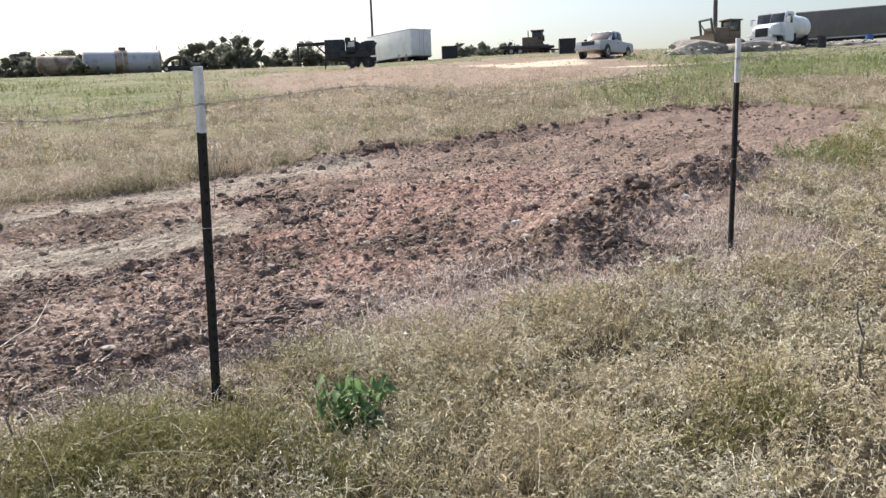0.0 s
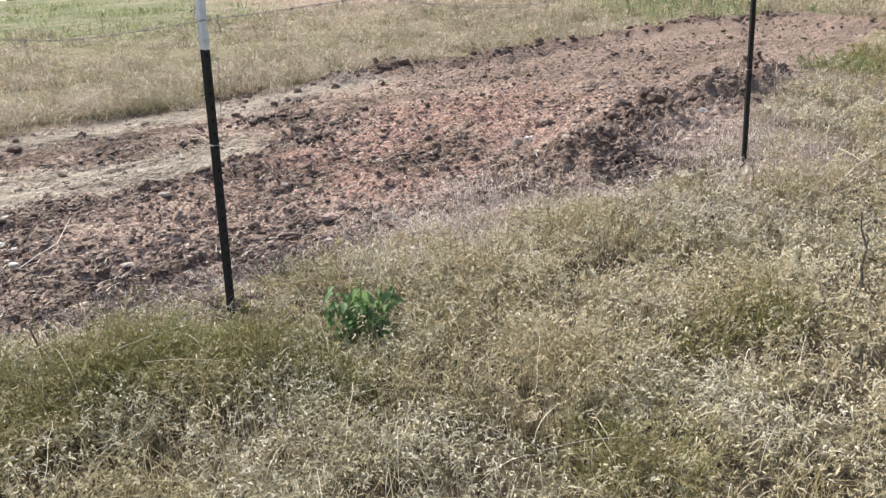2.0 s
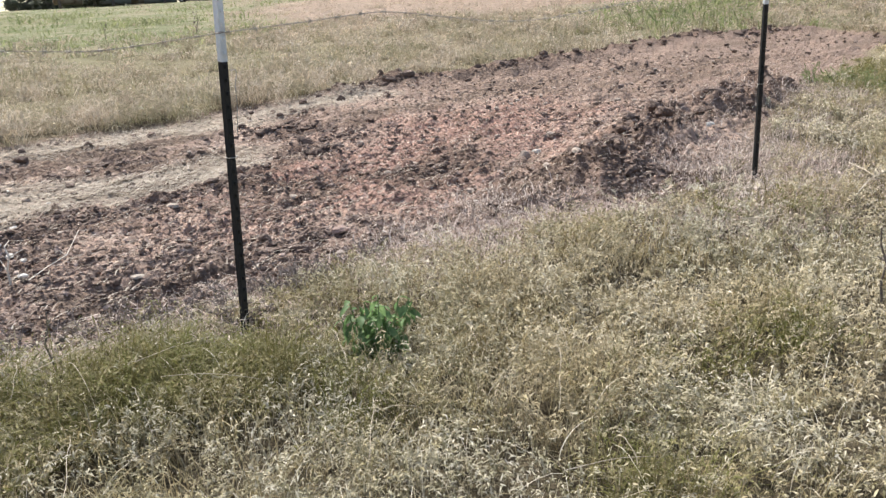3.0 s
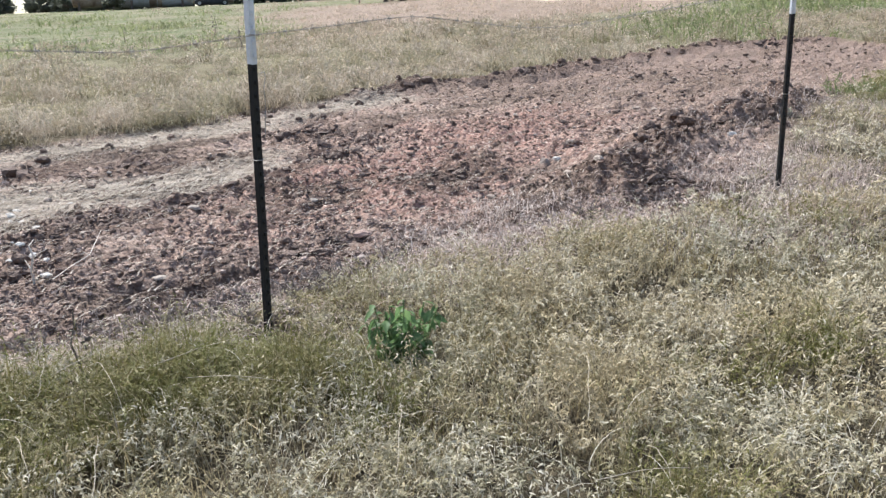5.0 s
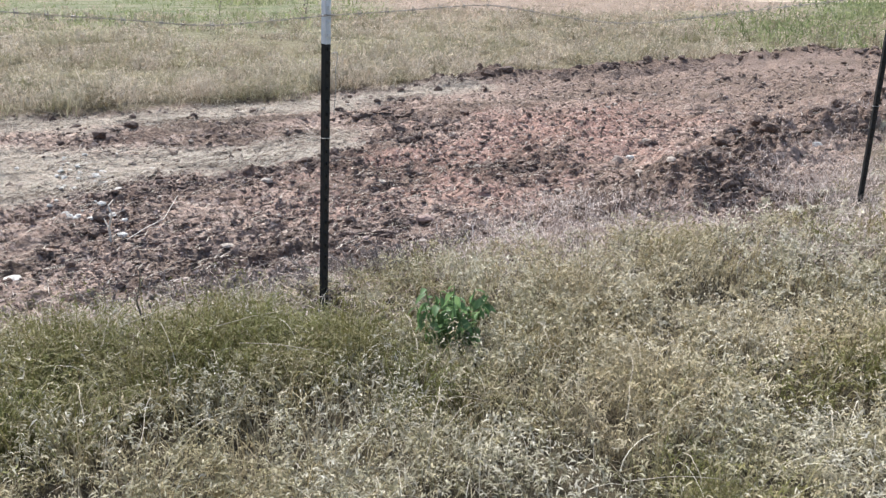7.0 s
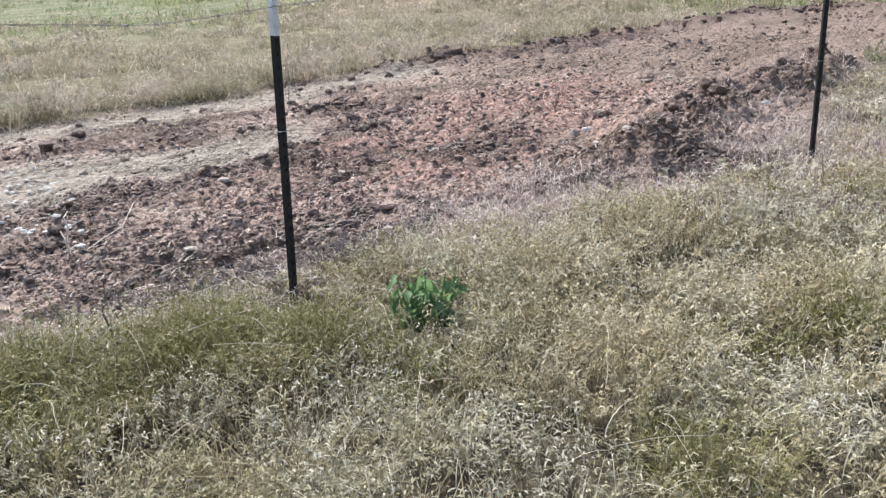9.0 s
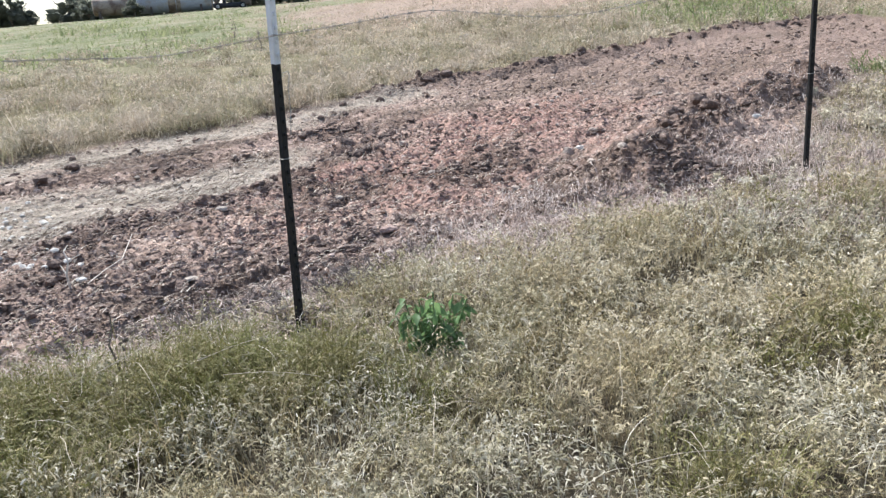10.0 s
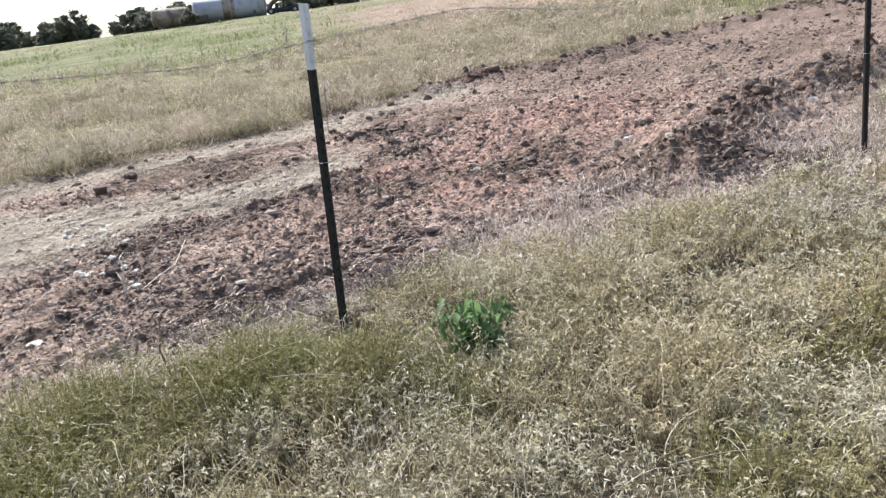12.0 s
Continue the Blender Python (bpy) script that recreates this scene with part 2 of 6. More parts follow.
def ground_material():
    m, tree, s = blank("field ground")
    turf = mixed(tree, (0.085, 0.068, 0.045), (0.16, 0.132, 0.088), noisy(tree, 0.35, 6))
    turf = mixed(tree, turf, (0.045, 0.036, 0.026), noisy(tree, 0.06, 4, 0.5, 0.7))
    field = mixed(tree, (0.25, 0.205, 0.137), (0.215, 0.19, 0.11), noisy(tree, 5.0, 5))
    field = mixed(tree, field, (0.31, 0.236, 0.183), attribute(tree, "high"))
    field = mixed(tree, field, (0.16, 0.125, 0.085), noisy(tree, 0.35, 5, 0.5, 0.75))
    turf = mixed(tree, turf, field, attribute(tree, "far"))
    turf = mixed(tree, turf, mixed(tree, (0.115, 0.15, 0.062), (0.245, 0.222, 0.14), noisy(tree, 2.5, 6, 0.4, 0.6, 0.75)), attribute(tree, "green"))
    turf = mixed(tree, turf, (0.62, 0.52, 0.40), attribute(tree, "sand"))
    clay = mixed(tree, (0.275, 0.191, 0.154), (0.485, 0.367, 0.30), noisy(tree, 0.35, 7, 0.3, 0.7, 0.7))
    clay = mixed(tree, clay, (0.35, 0.195, 0.158), attribute(tree, "red"))
    # near-black specks paint in the shade of gaps between clay crumbs
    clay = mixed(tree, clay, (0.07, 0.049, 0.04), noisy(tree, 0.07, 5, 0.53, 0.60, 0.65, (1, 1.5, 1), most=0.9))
    clay = mixed(tree, clay, (0.62, 0.485, 0.42), noisy(tree, 0.045, 4, 0.54, 0.70))
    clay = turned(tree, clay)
    clay = mixed(tree, clay, (0.215, 0.155, 0.122), attribute(tree, "moist"))
    clay = mixed(tree, clay, (0.15, 0.102, 0.081), attribute(tree, "damp"))
    hay = mixed(tree, (0.47, 0.405, 0.33), (0.22, 0.172, 0.138), noisy(tree, 0.09, 5, 0.42, 0.68, stretch=(1, 2.2, 1)))
    clay = mixed(tree, clay, turned(tree, hay), attribute(tree, "straw"))
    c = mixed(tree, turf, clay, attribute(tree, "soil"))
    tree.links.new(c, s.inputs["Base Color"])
    s.inputs["Roughness"].default_value = 0.95
    s.inputs["Specular IOR Level"].default_value = 0.15
    cells = tree.nodes.new("ShaderNodeTexVoronoi")
    cells.inputs["Scale"].default_value = 26
    tree.links.new(tree.nodes.new("ShaderNodeNewGeometry").outputs["Position"], cells.inputs["Vector"])
    crumbs = tree.nodes.new("ShaderNodeMath")
    crumbs.operation = "SUBTRACT"
    tree.links.new(noisy(tree, 0.05, 8, 0.2, 0.8, 0.7), crumbs.inputs[0])
    tree.links.new(cells.outputs["Distance"], crumbs.inputs[1])
    relief(tree, s, crumbs.outputs[0], 0.03)
    return m


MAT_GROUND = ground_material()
MAT_CLOD = coat("dry clay clods", (0.278, 0.193, 0.154), (0.475, 0.357, 0.288), 0.3, 0.95, 0, 0.012, (0.20, 0.147, 0.122), speck=0.8, clay=True, pieces=True)
# damp bank clods, and dark ones standing for shaded holes in the clay
MAT_DAMPSHADE = coat("damp and shade-dark clods", (0.135, 0.092, 0.073), (0.255, 0.182, 0.148), 0.2, 0.9, 0, 0.008)
MAT_RUBBLE = coat("pale limestone rubble", (0.44, 0.37, 0.31), (0.30, 0.225, 0.18), 0.12, 0.9, 0, 0.004)
MAT_DRY = blades("dry grass", [(0.28, 0.235, 0.145), (0.40, 0.34, 0.22), (0.18, 0.145, 0.085), (0.52, 0.46, 0.34), (0.24, 0.22, 0.115)],
                 ((0.30, 0.235, 0.10), (0.43, 0.36, 0.24), 0.6))
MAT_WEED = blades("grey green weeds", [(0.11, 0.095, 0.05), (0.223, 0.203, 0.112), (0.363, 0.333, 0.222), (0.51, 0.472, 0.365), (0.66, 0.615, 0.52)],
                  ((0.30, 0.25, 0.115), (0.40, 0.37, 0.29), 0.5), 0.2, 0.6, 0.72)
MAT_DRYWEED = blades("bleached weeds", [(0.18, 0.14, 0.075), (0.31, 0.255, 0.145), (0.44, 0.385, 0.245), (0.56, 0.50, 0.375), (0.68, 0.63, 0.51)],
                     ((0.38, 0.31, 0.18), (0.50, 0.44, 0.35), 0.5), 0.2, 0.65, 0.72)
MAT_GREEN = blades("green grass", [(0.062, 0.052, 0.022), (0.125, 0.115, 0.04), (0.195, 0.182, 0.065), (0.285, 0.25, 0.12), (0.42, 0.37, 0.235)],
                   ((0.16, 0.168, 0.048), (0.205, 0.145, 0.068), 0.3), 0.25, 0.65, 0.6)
MAT_MEADOW = blades("meadow grass", [(0.21, 0.17, 0.115), (0.30, 0.25, 0.175), (0.39, 0.325, 0.25), (0.48, 0.41, 0.325), (0.58, 0.505, 0.41), (0.34, 0.28, 0.205)],
                    ((0.225, 0.218, 0.115), (0.54, 0.46, 0.38), 1.0), 0.35, 0.7, 0.9)
MAT_MEADOW_GREEN = blades("green meadow grass", [(0.11, 0.14, 0.055), (0.19, 0.215, 0.10), (0.27, 0.27, 0.15)], ((0.15, 0.185, 0.078), (0.29, 0.262, 0.175), 3.0), 0.65, 0.7, 0.8)
MAT_MEADOW_FAR = blades("bleached far grass", [(0.32, 0.262, 0.20), (0.385, 0.32, 0.253), (0.345, 0.276, 0.22)], ((0.36, 0.28, 0.22), (0.32, 0.285, 0.19), 4.0), 0.65, 0.7, 0.8)
MAT_BRUSH = blades("dead brush", [(0.50, 0.41, 0.36), (0.74, 0.66, 0.60), (0.15, 0.11, 0.092), (0.60, 0.51, 0.45), (0.30, 0.225, 0.19)], ((0.50, 0.40, 0.355), (0.36, 0.275, 0.235), 0.5), 0.1, 0.85)
MAT_STRAW = blades("pale straw", [(0.58, 0.525, 0.42), (0.70, 0.66, 0.56), (0.42, 0.36, 0.27)], ((0.55, 0.50, 0.40), (0.60, 0.54, 0.46), 0.4), 0.2, 0.6)
MAT_HAY = blades("weathered cut straw", [(0.43, 0.375, 0.31), (0.58, 0.525, 0.45), (0.22, 0.178, 0.145), (0.48, 0.425, 0.355)], ((0.47, 0.41, 0.34), (0.30, 0.24, 0.19), 0.5), 0.1, 0.85)
MAT_BROAD = blades("fresh broad leaves", [(0.115, 0.20, 0.075), (0.185, 0.28, 0.125), (0.29, 0.37, 0.20)], ((0.125, 0.21, 0.08), (0.21, 0.29, 0.12), 0.1), 0.45, 0.5)
# leaf colours paled and greyed to carry the haze of distance
MAT_TREE = blades("hazed tree leaves", [(0.16, 0.17, 0.135), (0.225, 0.235, 0.19), (0.18, 0.19, 0.155)], ((0.18, 0.195, 0.155), (0.23, 0.235, 0.195), 4.0), 0.75, 0.8)
MAT_BARK = coat("bark", (0.13, 0.10, 0.075), (0.21, 0.17, 0.13), 0.4, 0.95, 0, 0.01)
MAT_POST = coat("dark painted steel", (0.010, 0.010, 0.010), (0.035, 0.024, 0.019), 0.08, 0.8, 0.0, 0.0006, lo=0.55, hi=0.8)
MAT_TIP = coat("white painted steel", (0.72, 0.75, 0.80), (0.55, 0.56, 0.57), 0.05, 0.5, 0, 0.0004)
MAT_WIRE = coat("weathered galvanised wire", (0.33, 0.30, 0.27), (0.40, 0.33, 0.27), 0.06, 0.7, 0.1, 0.0002)
MAT_ZINC = coat("zinc clip", (0.36, 0.35, 0.34), (0.24, 0.22, 0.20), 0.03, 0.6, 0.5, 0.0002)


# ---- building helpers ----
def link(name, data, material, parent=None, label=""):
    if not data.materials:
        data.materials.append(material)
    ob = new(name, data)
    if parent:
        ob.parent = parent
    return tagged(ob, label)


def part(name, bm, material, parent, label="", flat=False):
    data = bpy.data.meshes.new(name)
    if not flat:
        for f in bm.faces:
            f.smooth = True
    bm.to_mesh(data)
    bm.free()
    if not flat:
        data.set_sharp_from_angle(angle=radians(35))
    return link(name, data, material, parent, label)


def sheet(name, verts, quads, material, parent=None, shade=True):
    """A mesh from arrays of places and quads."""
    data = bpy.data.meshes.new(name)
    verts, quads = np.asarray(verts, np.float32), np.asarray(quads, np.int32)
    k = quads.shape[1]
    data.vertices.add(len(verts))
    data.vertices.foreach_set("co", verts.ravel())
    data.loops.add(quads.size)
    data.loops.foreach_set("vertex_index", quads.ravel())
    data.polygons.add(len(quads))
    data.polygons.foreach_set("loop_start", np.arange(0, quads.size, k, dtype=np.int32))
    data.polygons.foreach_set("use_smooth", np.full(len(quads), shade))
    data.update(calc_edges=True)
    return link(name, data, material, parent)


def empty(name, m, label, category, group="", kind=""):
    ob = new(name)
    ob.empty_display_size = 0.2
    ob.matrix_world = m
    return tagged(ob, label, category, group, kind)


def box(bm, size, at=(0, 0, 0), turn=(0, 0, 0), bevel=0.0):
    r = bmesh.ops.create_cube(bm, size=1, matrix=pose(*at, *turn) @ Matrix.Diagonal((*size, 1)))
    if bevel:
        es = list({e for v in r["verts"] for e in v.link_edges})
        bmesh.ops.bevel(bm, geom=es, offset=bevel, segments=2, affect="EDGES", profile=0.5)
    return bm


def rod(bm, a, b, r1, r2=None, sides=10):
    a, b = Vector(a), Vector(b)
    m = Matrix.Translation((a + b) / 2) @ (b - a).to_track_quat("Z", "Y").to_matrix().to_4x4()
    bmesh.ops.create_cone(bm, cap_ends=True, segments=sides, radius1=r1, radius2=r1 if r2 is None else r2, depth=(b - a).length, matrix=m)
    return bm


def prism(bm, outline, thick, m=Matrix.Identity(4)):
    """An outline in x, z, pulled out along y by thick, about y = 0."""
    vs = [[bm.verts.new(m @ Vector((x, s * thick / 2, z))) for x, z in outline] for s in (-1, 1)]
    n = len(outline)
    bm.faces.new(vs[0])
    bm.faces.new(vs[1][::-1])
    for i in range(n):
        bm.faces.new((vs[0][i], vs[1][i], vs[1][(i + 1) % n], vs[0][(i + 1) % n]))
    bmesh.ops.recalc_face_normals(bm, faces=bm.faces)
    return bm


def ribbons(base, tall, way, lean, wide, steps=3, droop=0.35, twist=None):
    """Tapered bent blades: one strip of quads for each base."""
    n = len(base)
    s = np.linspace(0, 1, steps + 1)[None, :]
    d = np.stack([np.cos(way), np.sin(way)], 1)
    side = np.stack([np.cos(way + (math.pi / 2 if twist is None else twist)), np.sin(way + (math.pi / 2 if twist is None else twist))], 1)
    out = (lean * tall)[:, None] * s ** 1.8
    up = tall[:, None] * (s - droop * np.clip(lean, 0, 1.5)[:, None] * s ** 3)
    w = wide[:, None] * (1 - 0.85 * s ** 1.5) / 2
    mid = np.empty((n, steps + 1, 3))
    mid[:, :, 0] = base[:, 0:1] + d[:, 0:1] * out
    mid[:, :, 1] = base[:, 1:2] + d[:, 1:2] * out
    mid[:, :, 2] = base[:, 2:3] + up
    off = np.zeros_like(mid)
    off[:, :, 0], off[:, :, 1] = side[:, 0:1] * w, side[:, 1:2] * w
    v = np.stack([mid - off, mid + off], 2).reshape(-1, 3)
    i = (np.arange(n)[:, None] * (steps + 1) + np.arange(steps)[None, :]).ravel() * 2
    return v, np.stack([i, i + 1, i + 3, i + 2], 1)


def leaflets(at, size, rng, flat=0.6):
    """Small folded leaves, every way round: two quads each, one island."""
    n = len(at)
    a, tip = rng.uniform(0, 2 * math.pi, n), rng.normal(0.15, flat, n)
    f = np.stack([np.cos(a) * np.cos(tip), np.sin(a) * np.cos(tip), np.sin(tip)], 1)
    r = np.stack([-np.sin(a), np.cos(a), rng.normal(0, 0.5, n)], 1)
    r /= np.linalg.norm(r, axis=1)[:, None]
    u = np.cross(f, r)
    L = size[:, None]
    v = np.stack([at, at + f * L * 0.45 + r * L * 0.22 + u * L * 0.1, at + f * L - u * L * 0.15, at + f * L * 0.45 - r * L * 0.22 + u * L * 0.1], 1)
    i = np.arange(n) * 4
    return v.reshape(-1, 3), np.stack([i, i + 1, i + 2, i + 3], 1)


def curls(at, size, wide, rng):
    """Short bent dry leaves, every way round: two quads each, one island."""
    n = len(at)
    a, up, bend = rng.uniform(0, 2 * math.pi, n), rng.normal(0.35, 0.5, n), rng.uniform(-1.9, 1.9, n)
    f = np.stack([np.cos(a) * np.cos(up), np.sin(a) * np.cos(up), np.sin(up)], 1)
    r = np.stack([-np.sin(a), np.cos(a), rng.normal(0, 0.6, n)], 1)
    r /= np.linalg.norm(r, axis=1)[:, None]
    u = np.cross(f, r)
    L, w = size[:, None], wide[:, None] / 2
    p1 = at + f * L * 0.5
    p2 = p1 + (f * np.cos(bend)[:, None] + u * np.sin(bend)[:, None]) * L * 0.5
    v = np.stack([at - r * w * 0.6, at + r * w * 0.6, p1 + r * w, p1 - r * w, p2 + r * w * 0.3, p2 - r * w * 0.3], 1)
    i = np.arange(n)[:, None] * 6
    q = np.concatenate([i + np.array([0, 1, 2, 3]), i + np.array([3, 2, 4, 5])], 1).reshape(-1, 4)
    return v.reshape(-1, 3), q


def joined(*sets):
    vs, fs, k = [], [], 0
    for v, f in sets:
        vs.append(v)
        fs.append(f + k)
        k += len(v)
    return np.concatenate(vs), np.concatenate(fs)


# ---- the ground ----
def ground():
    rs = list(np.arange(0.3, 1.4, 0.15)) + list(1.4 * 1.02 ** np.arange(0, 39)) + list(3.03 * 1.0052 ** np.arange(0, 300)) + list(14.4 * 1.017 ** np.arange(0, 118)) + list(105 * 1.12 ** np.arange(0, 32))
    rs = np.array(rs)
    fine = np.radians(np.linspace(-46, 38, 440))
    rest = np.radians(np.linspace(40, 312, 60)[1:-1])
    az = np.concatenate([fine, rest])
    R, A = np.meshgrid(rs, az, indexing="ij")
    x, y = R * np.sin(A), R * np.cos(A)
    z = np.where(R < 40, height(x, y), lay(x, y))
    n, k = len(rs), len(az)
    v = np.concatenate([np.stack([x, y, z], 2).reshape(-1, 3), [[0, 0, float(height(np.array([0.0]), np.array([0.0]))[0])]]])
    i, j = np.meshgrid(np.arange(n - 1), np.arange(k), indexing="ij")
    jn = (j + 1) % k
    q = np.stack([i * k + j, i * k + jn, (i + 1) * k + jn, (i + 1) * k + j], 2).reshape(-1, 4)
    hub = np.arange(0, k - 1, 2)
    q = np.concatenate([q, np.stack([np.full(len(hub), n * k), hub + 2 - (hub + 2 >= k) * k, hub + 1, hub], 1)])
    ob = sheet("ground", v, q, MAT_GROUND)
    X, Y = v[:, 0], v[:, 1]
    D = np.hypot(X, Y)
    red = smooth(-0.9, 1.1, inside(RED, X, Y) - 0.15 + 2.2 * (layers(X, Y, 0.8, 61, 5) - 0.5)) * 0.7
    green = green_at(X, Y)
    worn = 1.4 * (layers(X, Y, 2.5, 71) - 0.5)
    sand = np.maximum(smooth(-0.6, 0.6, inside([(1.0, 54.5), (4.0, 52.6), (9.2, 54.5), (8.6, 47.0), (6.0, 46.2), (3.6, 46.8)], X, Y) + worn),
                      smooth(0.9, 0.3, along([(9.4, 42.8), (12.2, 43.5), (15.5, 44.4)], X, Y) + worn * 0.5))
    damp = 0.8 * turned_at(X, Y) * smooth(0.28, 0.5, layers(X, Y, 0.3, 77))
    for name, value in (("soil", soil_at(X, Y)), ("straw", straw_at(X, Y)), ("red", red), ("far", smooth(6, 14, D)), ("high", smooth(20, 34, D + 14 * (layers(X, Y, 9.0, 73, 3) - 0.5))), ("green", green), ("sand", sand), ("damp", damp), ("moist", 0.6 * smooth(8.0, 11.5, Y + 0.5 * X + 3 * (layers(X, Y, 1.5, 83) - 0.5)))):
        ob.data.attributes.new(name, "FLOAT", "POINT").data.foreach_set("value", np.asarray(value, np.float32))
    return tagged(ob, "sloping dry field with a bladed strip of red clay", "ground", kind="structure")


def green_at(x, y):
    n = layers(x, y, 7.0, 81, 3)
    left = smooth(-0.2, -0.32, x / np.maximum(y, 1) + 0.15 * (n - 0.5)) * smooth(14, 28, y + 5 * (n - 0.5))
    crest = smooth(55, 70, y) * smooth(0.42, 0.55, layers(x, y, 11.0, 85, 3))
    right = smooth(0.22, 0.3, x / np.maximum(y, 1) + 0.15 * (n - 0.5)) * smooth(23, 30, y)
    olive = 0.55 * smooth(4.0, 1.0, along([(5.6, 19.5), (6.2, 30.0)], x, y) + 3 * (n - 0.5))
    return np.clip(np.maximum(np.maximum(left, crest), np.maximum(right, olive)), 0, 1) * 0.9


ground()


# ---- fence ----
def t_post(foot, top, band_share, turn, label):
    """Steel T post: studded flange, web behind it, white tip."""
    foot, top = Vector(foot), Vector(top)
    m = Matrix.Translation(foot) @ (top - foot).to_track_quat("Z", "Y").to_matrix().to_4x4() @ pose(0, 0, 0, 0, 0, turn)
    post = empty("fence_post", m, label, "fence post", "fence posts")

    def tee(z0, z1, grow):
        bm = bmesh.new()
        o = [(-0.0165, -0.003), (0.0165, -0.003), (0.0165, 0.001), (0.0028, 0.002), (0.002, 0.031), (-0.002, 0.031), (-0.0028, 0.002), (-0.0165, 0.001)]
        o = [(x + math.copysign(grow, x), y + math.copysign(grow, y)) for x, y in o]
        lo, hi = [bm.verts.new((x, y, z0)) for x, y in o], [bm.verts.new((x, y, z1)) for x, y in o]
        bm.faces.new(lo[::-1])
        bm.faces.new(hi)
        for i in range(8):
            bm.faces.new((lo[i], lo[(i + 1) % 8], hi[(i + 1) % 8], hi[i]))
        return bm
    tall = (top - foot).length
    split = tall * band_share
    part("shaft", tee(-0.35, split, 0), MAT_POST, post, flat=True)
    part("tip", tee(split, tall, 0.0005), MAT_TIP, post, "white painted tip", flat=True)
    z = 0.06
    stud = None
    while z < tall - 0.05:
        bm = bmesh.new()
        box(bm, (0.013, 0.008, 0.016), (0, -0.006, 0), bevel=0.002)
        if stud is None:
            stud = part("stud", bm, MAT_POST, post)
        else:
            bm.free()
            s = link("stud", stud.data, MAT_POST, post)
            s.location = (0, 0, z)
            if z > split:
                s.material_slots[0].link = "OBJECT"
                s.material_slots[0].material = MAT_TIP
        if stud.location.z == 0:
            stud.location = (0, 0, z)
        z += 0.054
    return post, m, tall


def clip(post, z):
    bm = bmesh.new()
    pts = [Vector((-0.021, -0.009, 0.004)), Vector((-0.019, 0.004, 0.0)), Vector((-0.0, 0.034, -0.002)), Vector((0.019, 0.004, 0.0)), Vector((0.021, -0.009, 0.004)),
           Vector((0.0, -0.0135, 0.001))]
    for a, b in zip(pts, pts[1:] + pts[:1]):
        rod(bm, a, b, 0.0016, sides=6)
    c = part("clip", bm, MAT_ZINC, post, "twisted wire clip")
    c.location = (0, 0, z)


FOOT_L, TOP_L = (-1.034, 3.286, 0.285), (-0.949, 3.15, 1.749)
FOOT_R, TOP_R = (2.046, 5.56, 0.475), (1.989, 5.35, 1.968)
post_l, m_l, tall_l = t_post(FOOT_L, TOP_L, 0.823, 35, "dark steel T post with a white tip, leaning")
post_r, m_r, tall_r = t_post(FOOT_R, TOP_R, 0.808, 35, "dark steel T post with a white tip beside bare clay")
clip(post_l, tall_l * 0.556)
clip(post_l, tall_l * 0.901)
clip(post_r, tall_r * 0.46)
clip(post_r, tall_r * 0.914)


def tie_wire(post, z0, z1):
    """A loose wire end hanging down beside the post, hooked at its top."""
    bm = bmesh.new()
    pts = [Vector(p) for p in ((0.012, -0.012, z0 + 0.012), (0.045, -0.016, z0 + 0.016), (0.052, -0.014, z0 - 0.004), (0.040, -0.012, z0 - 0.05), (0.044, -0.012, (z0 + z1) / 2), (0.034, -0.01, z1))]
    for a, b in zip(pts, pts[1:]):
        rod(bm, a, b, 0.0019, sides=6)
    part("tie_wire", bm, MAT_ZINC, post, "loose end of grey tie wire")


tie_wire(post_l, tall_l * 0.79, tall_l * 0.62)


